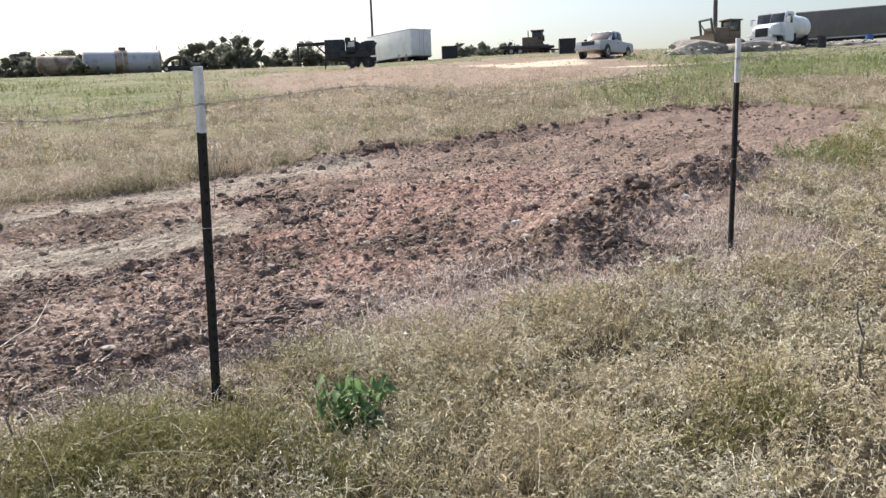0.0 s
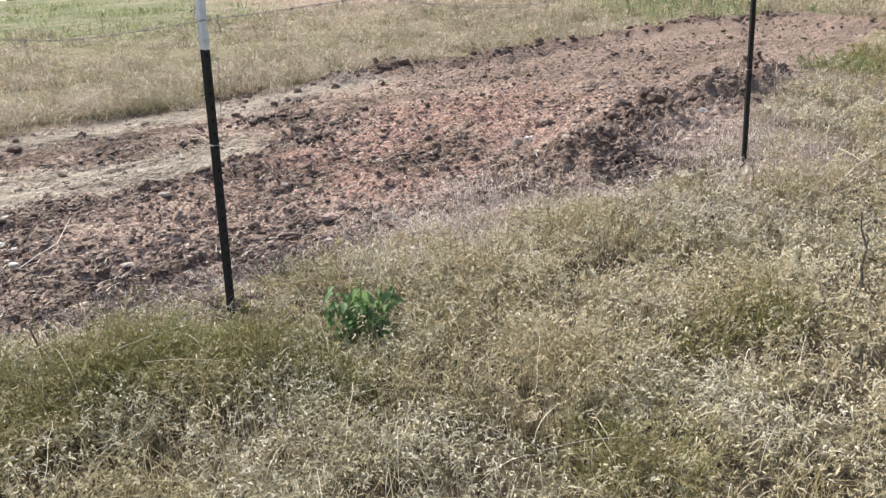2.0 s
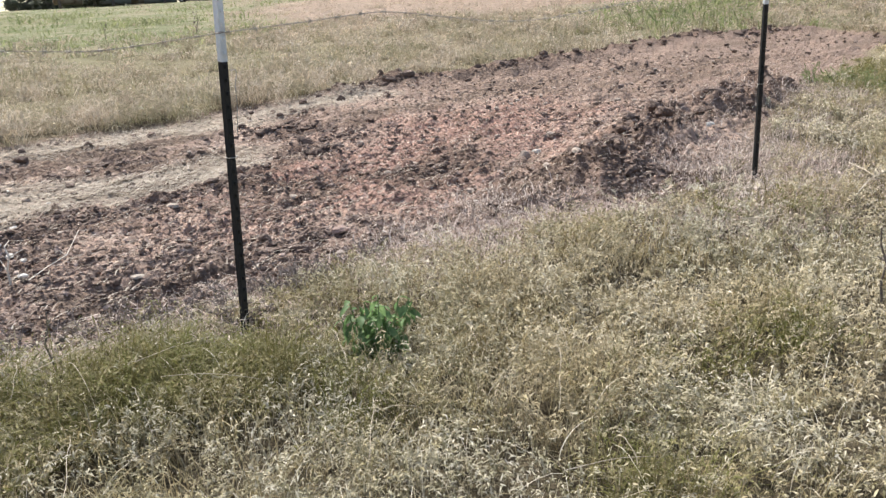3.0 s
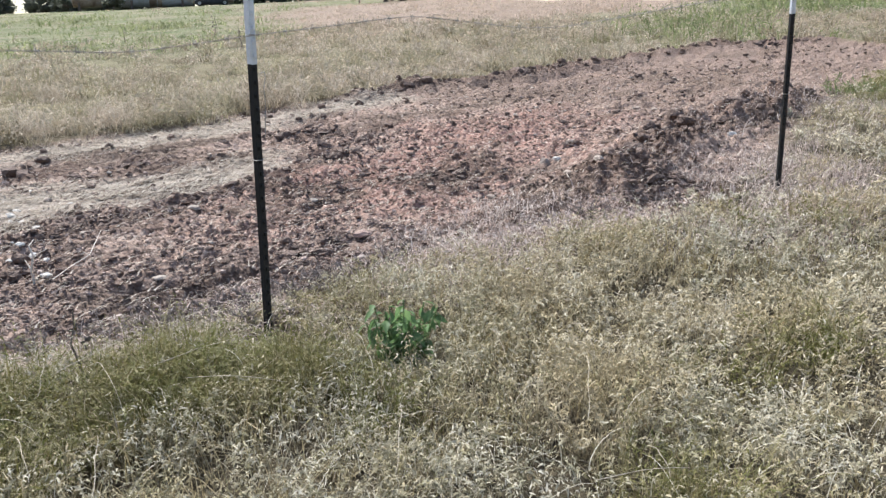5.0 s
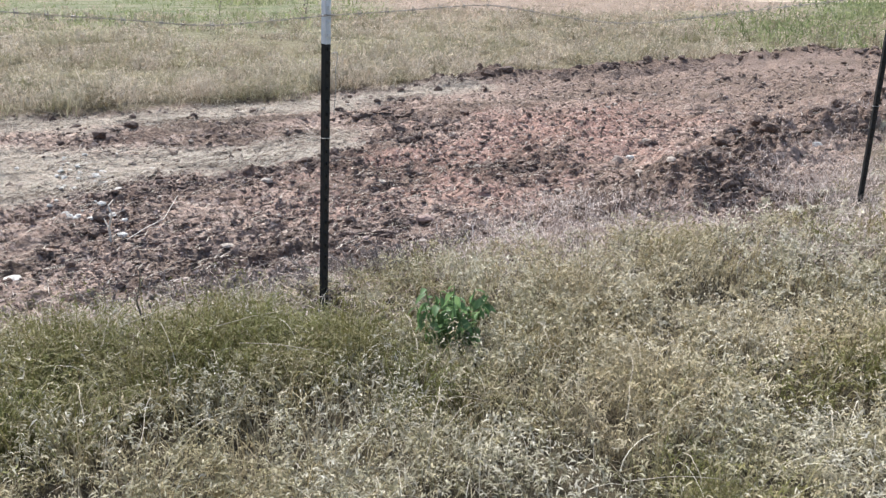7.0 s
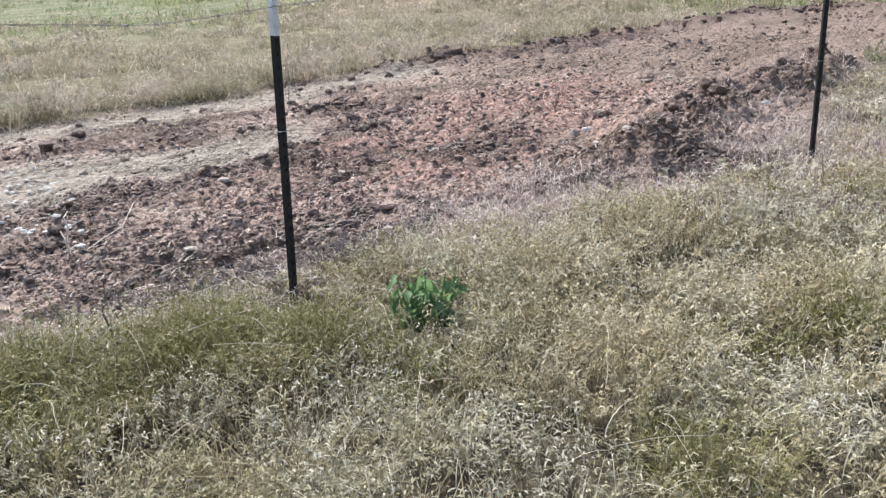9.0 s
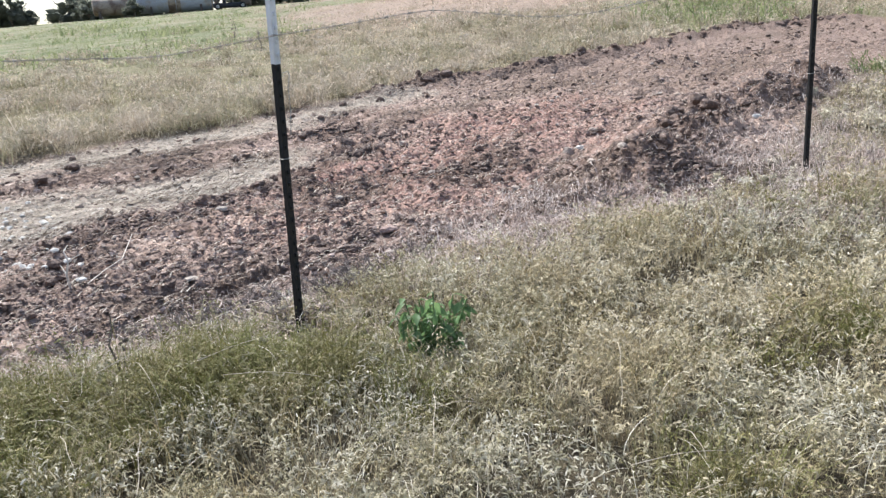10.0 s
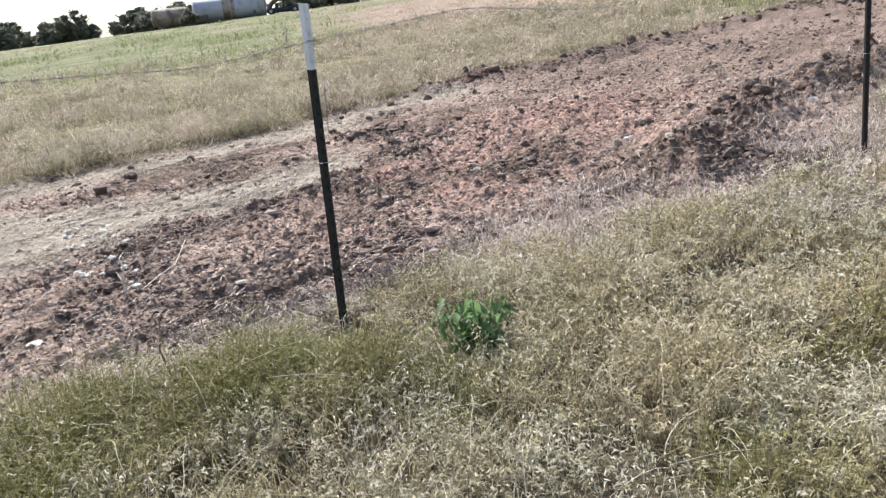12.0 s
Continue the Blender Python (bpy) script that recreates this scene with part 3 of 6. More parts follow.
def barbed_wire(points, label):
    """Two strands twisted together along a slack line, with barbs."""
    wire = empty("barbed_wire", pose(*points[0]), label, "barbed wire")
    p0 = Vector(points[0])
    pts = [Vector(p) - p0 for p in points]
    line = []
    for i in range(len(pts) - 1):
        a, b = pts[i], pts[i + 1]
        pa, nb = pts[i - 1] if i else a, pts[i + 2] if i + 2 < len(pts) else b
        n = max(4, int((b - a).length / 0.012))
        for k in range(n):
            t = k / n
            line.append(0.5 * ((2 * a) + (b - pa) * t + (2 * pa - 5 * a + 4 * b - nb) * t * t + (3 * a - pa - 3 * b + nb) * t ** 3))
    line.append(pts[-1])
    for ph in (0, math.pi):
        c = bpy.data.curves.new("strand", "CURVE")
        c.dimensions, c.bevel_depth, c.bevel_resolution = "3D", 0.00125, 0
        sp = c.splines.new("POLY")
        sp.points.add(len(line) - 1)
        for i, p in enumerate(line):
            d = (line[min(i + 1, len(line) - 1)] - line[max(i - 1, 0)]).normalized()
            u = d.cross(Vector((0, 0, 1))).normalized()
            w = u.cross(d)
            a = i * 0.75 + ph
            sp.points[i].co = (*(p + 0.0016 * (math.cos(a) * u + math.sin(a) * w)), 1)
        tmp = bpy.data.objects.new("strand", c)
        me = bpy.data.meshes.new_from_object(tmp)
        bpy.data.objects.remove(tmp)
        link("strand", me, MAT_WIRE, wire)
    bm = bmesh.new()
    for s in (-1, 1):
        rod(bm, (0.004 * s, 0.016, 0.008 * s), (0.004 * s, -0.016, -0.008 * s), 0.0011, sides=5)
        rod(bm, (0.006 * s, 0.010, -0.013 * s), (0.006 * s, -0.010, 0.013 * s), 0.0011, sides=5)
    rod(bm, (-0.007, 0, 0), (0.007, 0, 0), 0.0042, sides=7)
    barb = None
    i = 6
    while i < len(line) - 2:
        d = (line[i + 1] - line[i]).to_track_quat("X", "Z")
        if barb is None:
            barb = part("barb", bm, MAT_WIRE, wire)
            b = barb
        else:
            b = link("barb", barb.data, MAT_WIRE, wire)
        b.rotation_mode = "QUATERNION"
        b.location, b.rotation_quaternion = line[i], d @ Euler((random.uniform(0, 3), 0, 0)).to_quaternion()
        i += 10
    return wire


hook_l, hook_r = m_l @ Vector((0, -0.012, tall_l * 0.901)), m_r @ Vector((0, -0.012, tall_r * 0.914))


def strung(u, z):
    """A point of the wire: share of the way from post to post, and its height."""
    return (hook_l.x + (hook_r.x - hook_l.x) * u, hook_l.y + (hook_r.y - hook_l.y) * u, z)


barbed_wire([strung(u, z) for u, z in ((-1.2, 1.54), (-0.6, 1.60), (-0.25, 1.567), (-0.145, 1.551), (-0.087, 1.566), (0, hook_l.z), (0.079, 1.63), (0.175, 1.666), (0.22, 1.669),
                                       (0.287, 1.647), (0.371, 1.62), (0.447, 1.62), (0.53, 1.65), (0.75, 1.745), (1, hook_r.z), (1.3, 1.90), (2.2, 2.2))],
            "weathered slack barbed wire clipped to the steel posts")


# ---- what grows ----
rng = np.random.default_rng(7)


def scatter(n, x0, x1, y0, y1, keep):
    x, y = rng.uniform(x0, x1, n), rng.uniform(y0, y1, n)
    k = rng.random(n) < keep(x, y)
    return x[k], y[k]


def wedge(n, r0, r1, a0=-50, a1=40, power=1.0):
    """Places in a fan of the field, thinner with distance."""
    u = rng.random(n)
    r = r0 * (r1 / r0) ** (u ** power)
    a = np.radians(rng.uniform(a0, a1, n))
    return r * np.sin(a), r * np.cos(a)


def verge(n, r0, rc, r1, a0=-52, a1=42):
    """Places in a fan: evenly thick up to rc, thinner beyond."""
    inner = (rc * rc - r0 * r0) / 2
    u = rng.random(n) * (inner + rc * rc * math.log(r1 / rc))
    r = np.where(u < inner, np.sqrt(np.minimum(2 * u, 2 * inner) + r0 * r0), rc * np.exp(np.maximum(u - inner, 0) / (rc * rc)))
    a = np.radians(rng.uniform(a0, a1, n))
    return r * np.sin(a), r * np.cos(a)


def bases(x, y, sink=0.01):
    return np.stack([x, y, height(x, y) - sink], 1)


def canopy(x, y):
    """How high the weeds stand."""
    edge = smooth(-0.1, 0.6, -inside(STRIP, x, y))
    foot = smooth(0.0, 0.22, np.hypot(x + 0.395, y - 2.88)) * smooth(0.05, 0.3, np.hypot(x + 1.03, (y - 3.12) * 0.8)) * smooth(0.15, 0.5, np.hypot(x - 2.04, (y - 5.4) * 0.8))
    return (0.04 + 0.215 * edge * (0.25 + 0.75 * foot)) * (0.16 + 0.45 * layers(x, y, 0.7, 91, 2) + 0.35 * lumps(x, y, 0.42, 93) + 0.68 * lumps(x, y, 0.19, 94))


def near(x, y):
    return (1 - soil_at(x, y)) * (y < middle(x))


# patches of the roadside weeds: x, y, radius
GOLDEN = [(0.2, 2.72, 0.32), (0.58, 2.95, 0.38), (0.3, 2.4, 0.24), (0.1, 3.4, 0.3)]
OLIVE = [(-0.67, 2.83, 0.26), (-0.4, 2.48, 0.22), (0.84, 2.72, 0.26), (1.73, 4.68, 0.32), (0.46, 2.0, 0.26), (1.25, 2.95, 0.2)]
SILVER = [(1.6, 3.87, 0.75), (1.0, 2.26, 0.42), (-1.05, 2.12, 0.36), (-0.02, 2.05, 0.4), (-0.6, 2.3, 0.36), (2.7, 6.2, 1.0), (-0.1, 2.75, 0.2)]
HOLLOW = [(-0.96, 2.53, 0.16), (0.07, 2.45, 0.17), (0.87, 2.87, 0.15), (-0.62, 2.5, 0.12), (-1.05, 2.72, 0.14), (0.26, 2.14, 0.1), (-0.45, 2.05, 0.12)]


def spots(places, x, y, seed):
    """1 within the given round patches, 0 outside, with ragged rims."""
    n = 0.7 * (layers(x, y, 0.22, seed, 3) - 0.5)
    t = np.zeros(np.shape(x))
    for a, b, r in places:
        t = np.maximum(t, smooth(1.1, 0.5, np.hypot(x - a, y - b) / r + n))
    return t


def gaps(x, y):
    """Bare dark gaps between the clumps."""
    least = 0.36 + 0.06 * smooth(2.6, 3.6, np.hypot(x, y))
    return (1 - 0.5 * spots(HOLLOW, x, y, 171)) * (least + (1 - least) * smooth(0.24, 0.54, lumps(x, y, 0.42, 93) + 0.3 * (layers(x, y, 0.12, 97) - 0.5) + 0.7 * (layers(x, y, 0.8, 99, 2) - 0.45)))


def lush(x, y):
    """The greener grass by the post's near side."""
    n = 0.5 * (layers(x, y, 0.4, 95) - 0.5)
    by_post = np.maximum(np.maximum(smooth(1.0, 0.4, np.hypot((x + 1.15) / 0.72, (y - 2.74) / 0.38) + n), 0.6 * smooth(1.0, 0.4, np.hypot((x + 1.85) / 0.62, (y - 2.3) / 0.7) + n)), 0.3 * smooth(1.0, 0.5, np.hypot((x - 5.6) / 1.6, (y - 10.0) / 2.2) + n))
    return np.maximum(by_post, 0.22 * spots(OLIVE, x, y, 173))


def stuff(name, sets, material, label, category="grass", tone=None):
    """One mesh of countless pieces; tone: for each set, a value 0 to 1 for each of its pieces."""
    v, f = joined(*sets)
    ob = sheet(name, v, f, material)
    if tone:
        value = np.concatenate([np.repeat(t, len(w[0]) // len(t)) for t, w in zip(tone, sets)])
        ob.data.attributes.new("tone", "FLOAT", "POINT").data.foreach_set("value", np.clip(value, 0, 1).astype(np.float32))
    return tagged(ob, label, category, kind="stuff")


def pale(x, y):
    """Where the weeds have dried out: towards the far post, and in patches."""
    side = smooth(-0.6, 1.6, x - 0.25 * (y - 3)) * 0.55 + 0.25
    return np.clip(side + 1.6 * (layers(x, y, 0.75, 141, 3) - 0.5) + 0.55 * spots(GOLDEN, x, y, 175) - 0.45 * spots(SILVER, x, y, 177), 0.03, 0.95) * (1 - lush(x, y))


def sprays(at, way, size, wide, rng):
    """Small bent leaves, each pointing its given way and curling over: two quads each, one island."""
    n = len(at)
    f = way / np.linalg.norm(way, axis=1)[:, None]
    r = np.cross(f, rng.normal(0, 1, (n, 3)) * np.array([0.7, 0.7, 0.3]) + np.array([0, 0, 1.0]))
    r /= np.linalg.norm(r, axis=1)[:, None] + 1e-9
    L, w = size[:, None], wide[:, None] / 2
    p1 = at + f * L * 0.5
    g = f * rng.uniform(0.2, 0.9, (n, 1)) + np.array([0, 0, -1.0]) * rng.uniform(-0.25, 1.0, (n, 1))
    p2 = p1 + g / np.linalg.norm(g, axis=1)[:, None] * L * 0.5
    v = np.stack([at - r * w * 0.5, at + r * w * 0.5, p1 + r * w, p1 - r * w, p2 + r * w * 0.35, p2 - r * w * 0.35], 1)
    i = np.arange(n)[:, None] * 6
    q = np.concatenate([i + np.array([0, 1, 2, 3]), i + np.array([3, 2, 4, 5])], 1).reshape(-1, 4)
    return v.reshape(-1, 3), q


def weeds(name, material, label, tries, share, stems, pairs):
    """Bushy low plants: arching stems set with pairs of small curled leaves, closest towards the tips."""
    x, y = verge(tries, 1.25, 3.4, 19.0)
    edge = 1 - 0.6 * smooth(0.8, 2.0, x) * smooth(1.1, 0.4, -inside(STRIP, x, y))
    k = rng.random(len(x)) < near(x, y) * share(x, y) * gaps(x, y) * edge
    x, y = x[k], y[k]
    n = len(x)
    r = np.hypot(x, y)
    grow = 0.64 + r / 9
    tall = canopy(x, y) * rng.uniform(0.55, 1.25, n)
    own = 0.45 + rng.normal(0, 1, n) * (0.22 + 0.07 * smooth(2.6, 4.0, r)) + 0.6 * (layers(x, y, 0.16, 165, 2) - 0.5) + 0.12 * smooth(0.6, 2.2, x) + 0.16 * spots(SILVER, x, y, 177)
    si = np.repeat(np.arange(n), stems)
    m = len(si)
    sx, sy = x[si] + rng.normal(0, 0.022, m), y[si] + rng.normal(0, 0.022, m)
    way, lean, st = rng.uniform(0, 6.28, m), rng.uniform(0.15, 1.25, m), tall[si] * rng.uniform(0.6, 1.2, m)
    b = bases(sx, sy)
    wood = ribbons(b, st, way, lean, np.full(m, 0.0022) * grow[si], 2)
    li = np.repeat(np.arange(m), pairs * 2)
    q = len(li)
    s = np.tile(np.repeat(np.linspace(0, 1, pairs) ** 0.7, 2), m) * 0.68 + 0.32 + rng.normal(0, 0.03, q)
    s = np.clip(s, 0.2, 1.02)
    turn = np.tile([1.0, -1.0], m * pairs)
    out = lean[li] * st[li] * s ** 1.8
    d = np.stack([np.cos(way[li]), np.sin(way[li]), np.zeros(q)], 1)
    at = b[li] + d * out[:, None]
    at[:, 2] += st[li] * (s - 0.35 * np.clip(lean[li], 0, 1.5) * s ** 3)
    at += rng.normal(0, 0.003, at.shape)
    side = np.stack([-d[:, 1], d[:, 0], np.zeros(q)], 1) * turn[:, None]
    aim = d * rng.uniform(0.1, 0.9, (q, 1)) + side * rng.uniform(0.4, 1.0, (q, 1)) + np.array([0, 0, 1.0]) * rng.normal(0.35, 0.45, (q, 1)) + rng.normal(0, 0.25, (q, 3))
    size = rng.uniform(0.014, 0.035, q) * (1.15 - 0.35 * s) * grow[si][li]
    leaf = sprays(at, aim, size, size * rng.uniform(0.16, 0.3, q), rng)
    # leaves are darker low on the stem and paler towards its tip
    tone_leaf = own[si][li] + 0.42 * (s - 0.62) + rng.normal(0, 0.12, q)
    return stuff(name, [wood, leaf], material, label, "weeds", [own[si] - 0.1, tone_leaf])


def dry_grass():
    """Tufts of tangled dry blades."""
    x, y = verge(9000, 1.3, 3.6, 20.0)
    k = rng.random(len(x)) < near(x, y) * np.maximum(0.12 + 0.7 * smooth(0.54, 0.38, layers(x, y, 0.8, 101)), spots(GOLDEN, x, y, 175)) * (1 - lush(x, y)) * gaps(x, y)
    x, y = x[k], y[k]
    n = len(x)
    bi = np.repeat(np.arange(n), 10)
    bx, by = x[bi] + rng.normal(0, 0.028, len(bi)), y[bi] + rng.normal(0, 0.028, len(bi))
    m = len(bi)
    tall = canopy(x, y)[bi] * rng.uniform(0.35, 1.1, m)
    return stuff("dry_grass", [ribbons(bases(bx, by), tall, rng.uniform(0, 6.28, m), rng.uniform(0.2, 1.3, m), rng.uniform(0.003, 0.0062, m) * (0.8 + np.hypot(bx, by) / 12), 3)],
                 MAT_DRY, "tangled dry tan grass among the weeds")


def green_grass():
    x, y = wedge(170000, 1.2, 14.0, -47, 40)
    k = rng.random(len(x)) < near(x, y) * lush(x, y) * (0.1 + 0.9 * gaps(x, y))
    x, y = x[k], y[k]
    n = len(x)
    tall = canopy(x, y) * rng.uniform(0.4, 1.25, n)
    far = 0.8 + np.hypot(x, y) / 10
    return stuff("green_grass", [ribbons(bases(x, y), tall * 1.1, rng.uniform(0, 6.28, n), rng.uniform(0.1, 1.2, n), rng.uniform(0.0022, 0.0045, n) * far, 3)],
                 MAT_GREEN, "fine olive green grass at the foot of the fence", tone=[0.08 + 0.85 * layers(x, y, 0.13, 161, 2) + rng.normal(0, 0.16, n)])


def stalks():
    x, y = wedge(1900, 1.5, 12.0)
    k = rng.random(len(x)) < near(x, y) * 0.9
    x, y = x[k], y[k]
    n = len(x)
    b = bases(x, y)
    b[:, 2] += rng.uniform(0, 0.12, n) * smooth(0.0, 0.6, -inside(STRIP, x, y))
    return stuff("straw_stalks", [ribbons(b, rng.uniform(0.05, 0.19, n), rng.uniform(0, 6.28, n), rng.uniform(0.3, 1.9, n), rng.uniform(0.0018, 0.0036, n), 6, 0.5)],
                 MAT_STRAW, "bleached straw stalks bent over the weeds", "straw")


def brush():
    """Dead twiggy growth along the clay's near edge."""
    x, y = wedge(230000, 2.6, 11.0, -50, 36)
    d = inside(STRIP, x, y)
    thick = np.maximum(smooth(1.2, 0.5, np.hypot((x - 0.45) / 0.75, (y - 5.05) / 0.5)), smooth(1.2, 0.5, np.hypot((x - 2.15) / 0.7, (y - 5.75) / 0.65)))
    thick = np.maximum(thick, 0.6 * smooth(1.4, 0.5, np.hypot((x + 0.5) / 0.5, (y - 4.0) / 0.42)))
    thick = np.maximum(thick, 0.25 * smooth(1.4, 0.5, np.hypot((x + 1.35) / 0.7, (y - 3.55) / 0.3)))
    line = np.maximum(smooth(0.75, 0.0, np.abs(d + 0.15) - 0.5 * smooth(0.8, 2.2, x)), thick) * (y < middle(x))
    k = rng.random(len(x)) < line * (0.15 + 0.85 * np.maximum(smooth(0.42, 0.6, layers(x, y, 0.6, 111)), 0.7 * thick)) * 0.55 * (1 - 0.45 * smooth(0.4, 0.15, np.hypot(x + 0.98, (y - 4.0) * 0.6))) * (1 - 0.6 * smooth(-0.5, -0.9, x))
    x, y = x[k], y[k]
    n = len(x)
    a = ribbons(bases(x, y), rng.uniform(0.03, 0.17, n), rng.uniform(0, 6.28, n), rng.uniform(0.2, 2.0, n), rng.uniform(0.003, 0.0072, n), 2)
    at = bases(x, y)
    at[:, 2] += rng.uniform(0.01, 0.11, n)
    return stuff("dead_brush", [a, curls(at, rng.uniform(0.02, 0.05, n), rng.uniform(0.003, 0.007, n), rng)],
                 MAT_BRUSH, "bleached dead twigs along the edge of the clay", "brush")


def hay():
    """Cut straw lying on the strip."""
    x, y = wedge(210000, 3.3, 14.0, -46, 30)
    k = rng.random(len(x)) < soil_at(x, y) * (0.05 + 0.95 * straw_at(x, y) * smooth(0.3, 0.5, layers(x, y, 0.45, 151)))
    x, y = x[k], y[k]
    n = len(x)
    b = bases(x, y, -0.012)
    return stuff("cut_straw", [ribbons(b, rng.uniform(0.008, 0.032, n), rng.normal(0.65, 0.6, n), rng.uniform(2.0, 6.0, n), rng.uniform(0.004, 0.009, n), 2)],
                 MAT_HAY, "cut straw scattered on the bare clay", "straw")


def tufts(name, material, label, n, r0, r1, m, share, tall, loose, power=0.85, near_side=False):
    """Feathery bunches of fine blades fanning out of one root, pale and dark bunch by bunch."""
    x, y = wedge(n, r0, r1, -47, 38, power)
    lie = smooth(0.3, 0.62, layers(x, y * 0.7, 1.0 + r0 / 12, 121, 3))
    k = rng.random(len(x)) < share(x, y) * (1 - soil_at(x, y)) * (near_side | (y > middle(x)) | (y > 19)) * (0.45 + 0.55 * lie)
    x, y, lie = x[k], y[k], lie[k]
    n = len(x)
    r = np.hypot(x, y)
    rim = smooth(1.6, 0.1, -inside(STRIP, x, y))
    own = np.clip(rng.normal(0.45, 0.33, n) + 0.5 * (layers(x, y, 2.2, 127, 3) - 0.5) + 0.14 * rim, 0, 1)
    high = tall * (0.55 + 0.6 * lie + 0.35 * rim) * rng.uniform(0.55, 1.4, n)
    i = np.repeat(np.arange(n), m)
    a = rng.uniform(0, 6.28, n * m)
    out = np.sqrt(rng.random(n * m))
    root = out * (loose * rng.uniform(0.7, 1.4, n) * (0.8 + 0.025 * r))[i]
    bx, by = x[i] + np.cos(a) * root, y[i] + np.sin(a) * root
    blade = high[i] * rng.uniform(0.55, 1.1, n * m) * (1 - 0.45 * out * out)
    wide = (np.maximum(0.007, 0.00095 * r))[i] * rng.uniform(0.6, 1.4, n * m)
    lean = 0.15 + 1.5 * out * rng.uniform(0.4, 1.2, n * m)
    own = own[i] + rng.normal(0, 0.06, n * m)
    k = rng.random(n * m) < 0.55
    blown = bases(bx, by)[~k]
    blown[:, 2] += (blade * rng.uniform(0.35, 1.0, n * m))[~k]
    return stuff(name, [ribbons(bases(bx, by)[k], blade[k], (a + rng.normal(0, 0.6, n * m))[k], lean[k], wide[k], 2, 0.5),
                        curls(blown, (high[i] * rng.uniform(0.25, 0.5, n * m))[~k], (wide * 1.3)[~k], rng)], material, label, tone=[own[k], own[~k] + 0.06])


def clods(damp):
    x, y = [np.concatenate(c) for c in zip(wedge(48000, 3.2, 18.5, -42, 33), wedge(56000, 3.1, 6.5, -42, 28))] if not damp else wedge(76000, 3.3, 19.5, -44, 34)
    heap = turned_at(x, y)
    patch = smooth(0.42, 0.6, layers(x, y, 0.8, 131))
    # the first two terms strew dark clods everywhere, for the clay's shaded holes
    keep = (0.07 + 0.12 * patch + 0.5 * heap) * (0.3 + patch) * (1 - 0.6 * straw_at(x, y)) if damp else (0.2 + 0.5 * patch + 0.6 * heap) * (1 - 0.55 * straw_at(x, y))
    k = rng.random(len(x)) < soil_at(x, y) * keep
    x, y, heap = x[k], y[k], heap[k]
    n = len(x)
    size = 0.0055 + 0.005 * rng.pareto(2.3, n).clip(0, 3.0)
    if damp:
        size = 0.008 + (0.006 + 0.005 * heap) * rng.pareto(2.0, n).clip(0, 4.0)
    size *= 0.6 + np.hypot(x, y) / (16 if damp else 13)
    sets = []
    for small in (True, False):
        bm = bmesh.new()
        bmesh.ops.create_icosphere(bm, subdivisions=1 if small else 2, radius=1)
        v0 = np.array([v.co for v in bm.verts])
        f0 = np.array([[v.index for v in f.verts] for f in bm.faces])
        bm.free()
        k = (size < 0.024) == small
        m = int(k.sum())
        v = v0[None] * (1 + rng.normal(0, 0.28 if small else 0.2, (m, len(v0))))[:, :, None]
        off = rng.uniform(-9, 9, (m, 1, 3))
        v *= (1 + 0.35 * np.sin(3.1 * v0[None] + off).sum(2) / 3)[:, :, None]
        v *= size[k][:, None, None] * np.stack([rng.uniform(0.8, 1.6, m), rng.uniform(0.7, 1.2, m), rng.uniform(0.5, 0.95, m)], 1)[:, None]
        a = rng.normal(0.4, 0.7, m)
        c, s = np.cos(a)[:, None], np.sin(a)[:, None]
        v = np.stack([v[:, :, 0] * c - v[:, :, 1] * s, v[:, :, 0] * s + v[:, :, 1] * c, v[:, :, 2]], 2)
        v += np.stack([x[k], y[k], height(x[k], y[k]) - size[k] * 0.25], 1)[:, None]
        sets.append((v.reshape(-1, 3), (f0[None] + (np.arange(m) * len(v0))[:, None, None]).reshape(-1, 3)))
    v, f = joined(*sets)
    return tagged(sheet("damp_clods" if damp else "clay_clods", v, f, MAT_DAMPSHADE if damp else MAT_CLOD, shade=False),
                  "dark freshly turned clods on the spoil banks, and strewn over the clay as its shaded holes" if damp else "broken lumps of dry brown clay", "soil", kind="stuff")


tufts("meadow", MAT_MEADOW, "tufted sun-dried meadow grass beyond the clay", 6600, 6.0, 30.0, 35, lambda x, y: 1 - 0.85 * green_at(x, y), 0.23, 0.17)
tufts("edge_tussocks", MAT_MEADOW, "tall pale tussocks overhanging the clay's upper edge", 3000, 6.5, 19.0, 44, lambda x, y: 0.9 * smooth(0.9, 0.1, -inside(STRIP, x, y)), 0.27, 0.14)
tufts("far_meadow", MAT_MEADOW_FAR, "bleached pinkish grass up the rise", 4200, 22.0, 95.0, 14, lambda x, y: 1 - 0.95 * green_at(x, y), 0.2, 0.16)
tufts("green_meadow", MAT_MEADOW_GREEN, "soft green grass on the rise", 5200, 17.0, 95.0, 13, green_at, 0.10, 0.25)
tufts("tall_weeds", MAT_MEADOW_GREEN, "soft pale green weeds standing on the rise", 2400, 17.0, 52.0, 26, lambda x, y: green_at(x, y) * smooth(0.12, 0.24, x / np.maximum(y, 1)), 0.5, 0.5)
tufts("rise_weeds", MAT_MEADOW_GREEN, "soft green weeds standing in loose bunches on the rise", 1900, 21.0, 62.0, 26, lambda x, y: green_at(x, y) * smooth(-0.1, -0.2, x / np.maximum(y, 1)) * smooth(0.42, 0.58, layers(x, y, 4.0, 181, 3)), 0.42, 0.6)
tufts("green_weeds", MAT_MEADOW_GREEN, "pale green weeds beside the far fence post", 2600, 6.5, 16.0, 50, lambda x, y: 0.8 * smooth(1.0, 0.3, np.hypot((x - 5.4) / 1.7, (y - 10.0) / 2.6)), 0.15, 0.12, near_side=True)
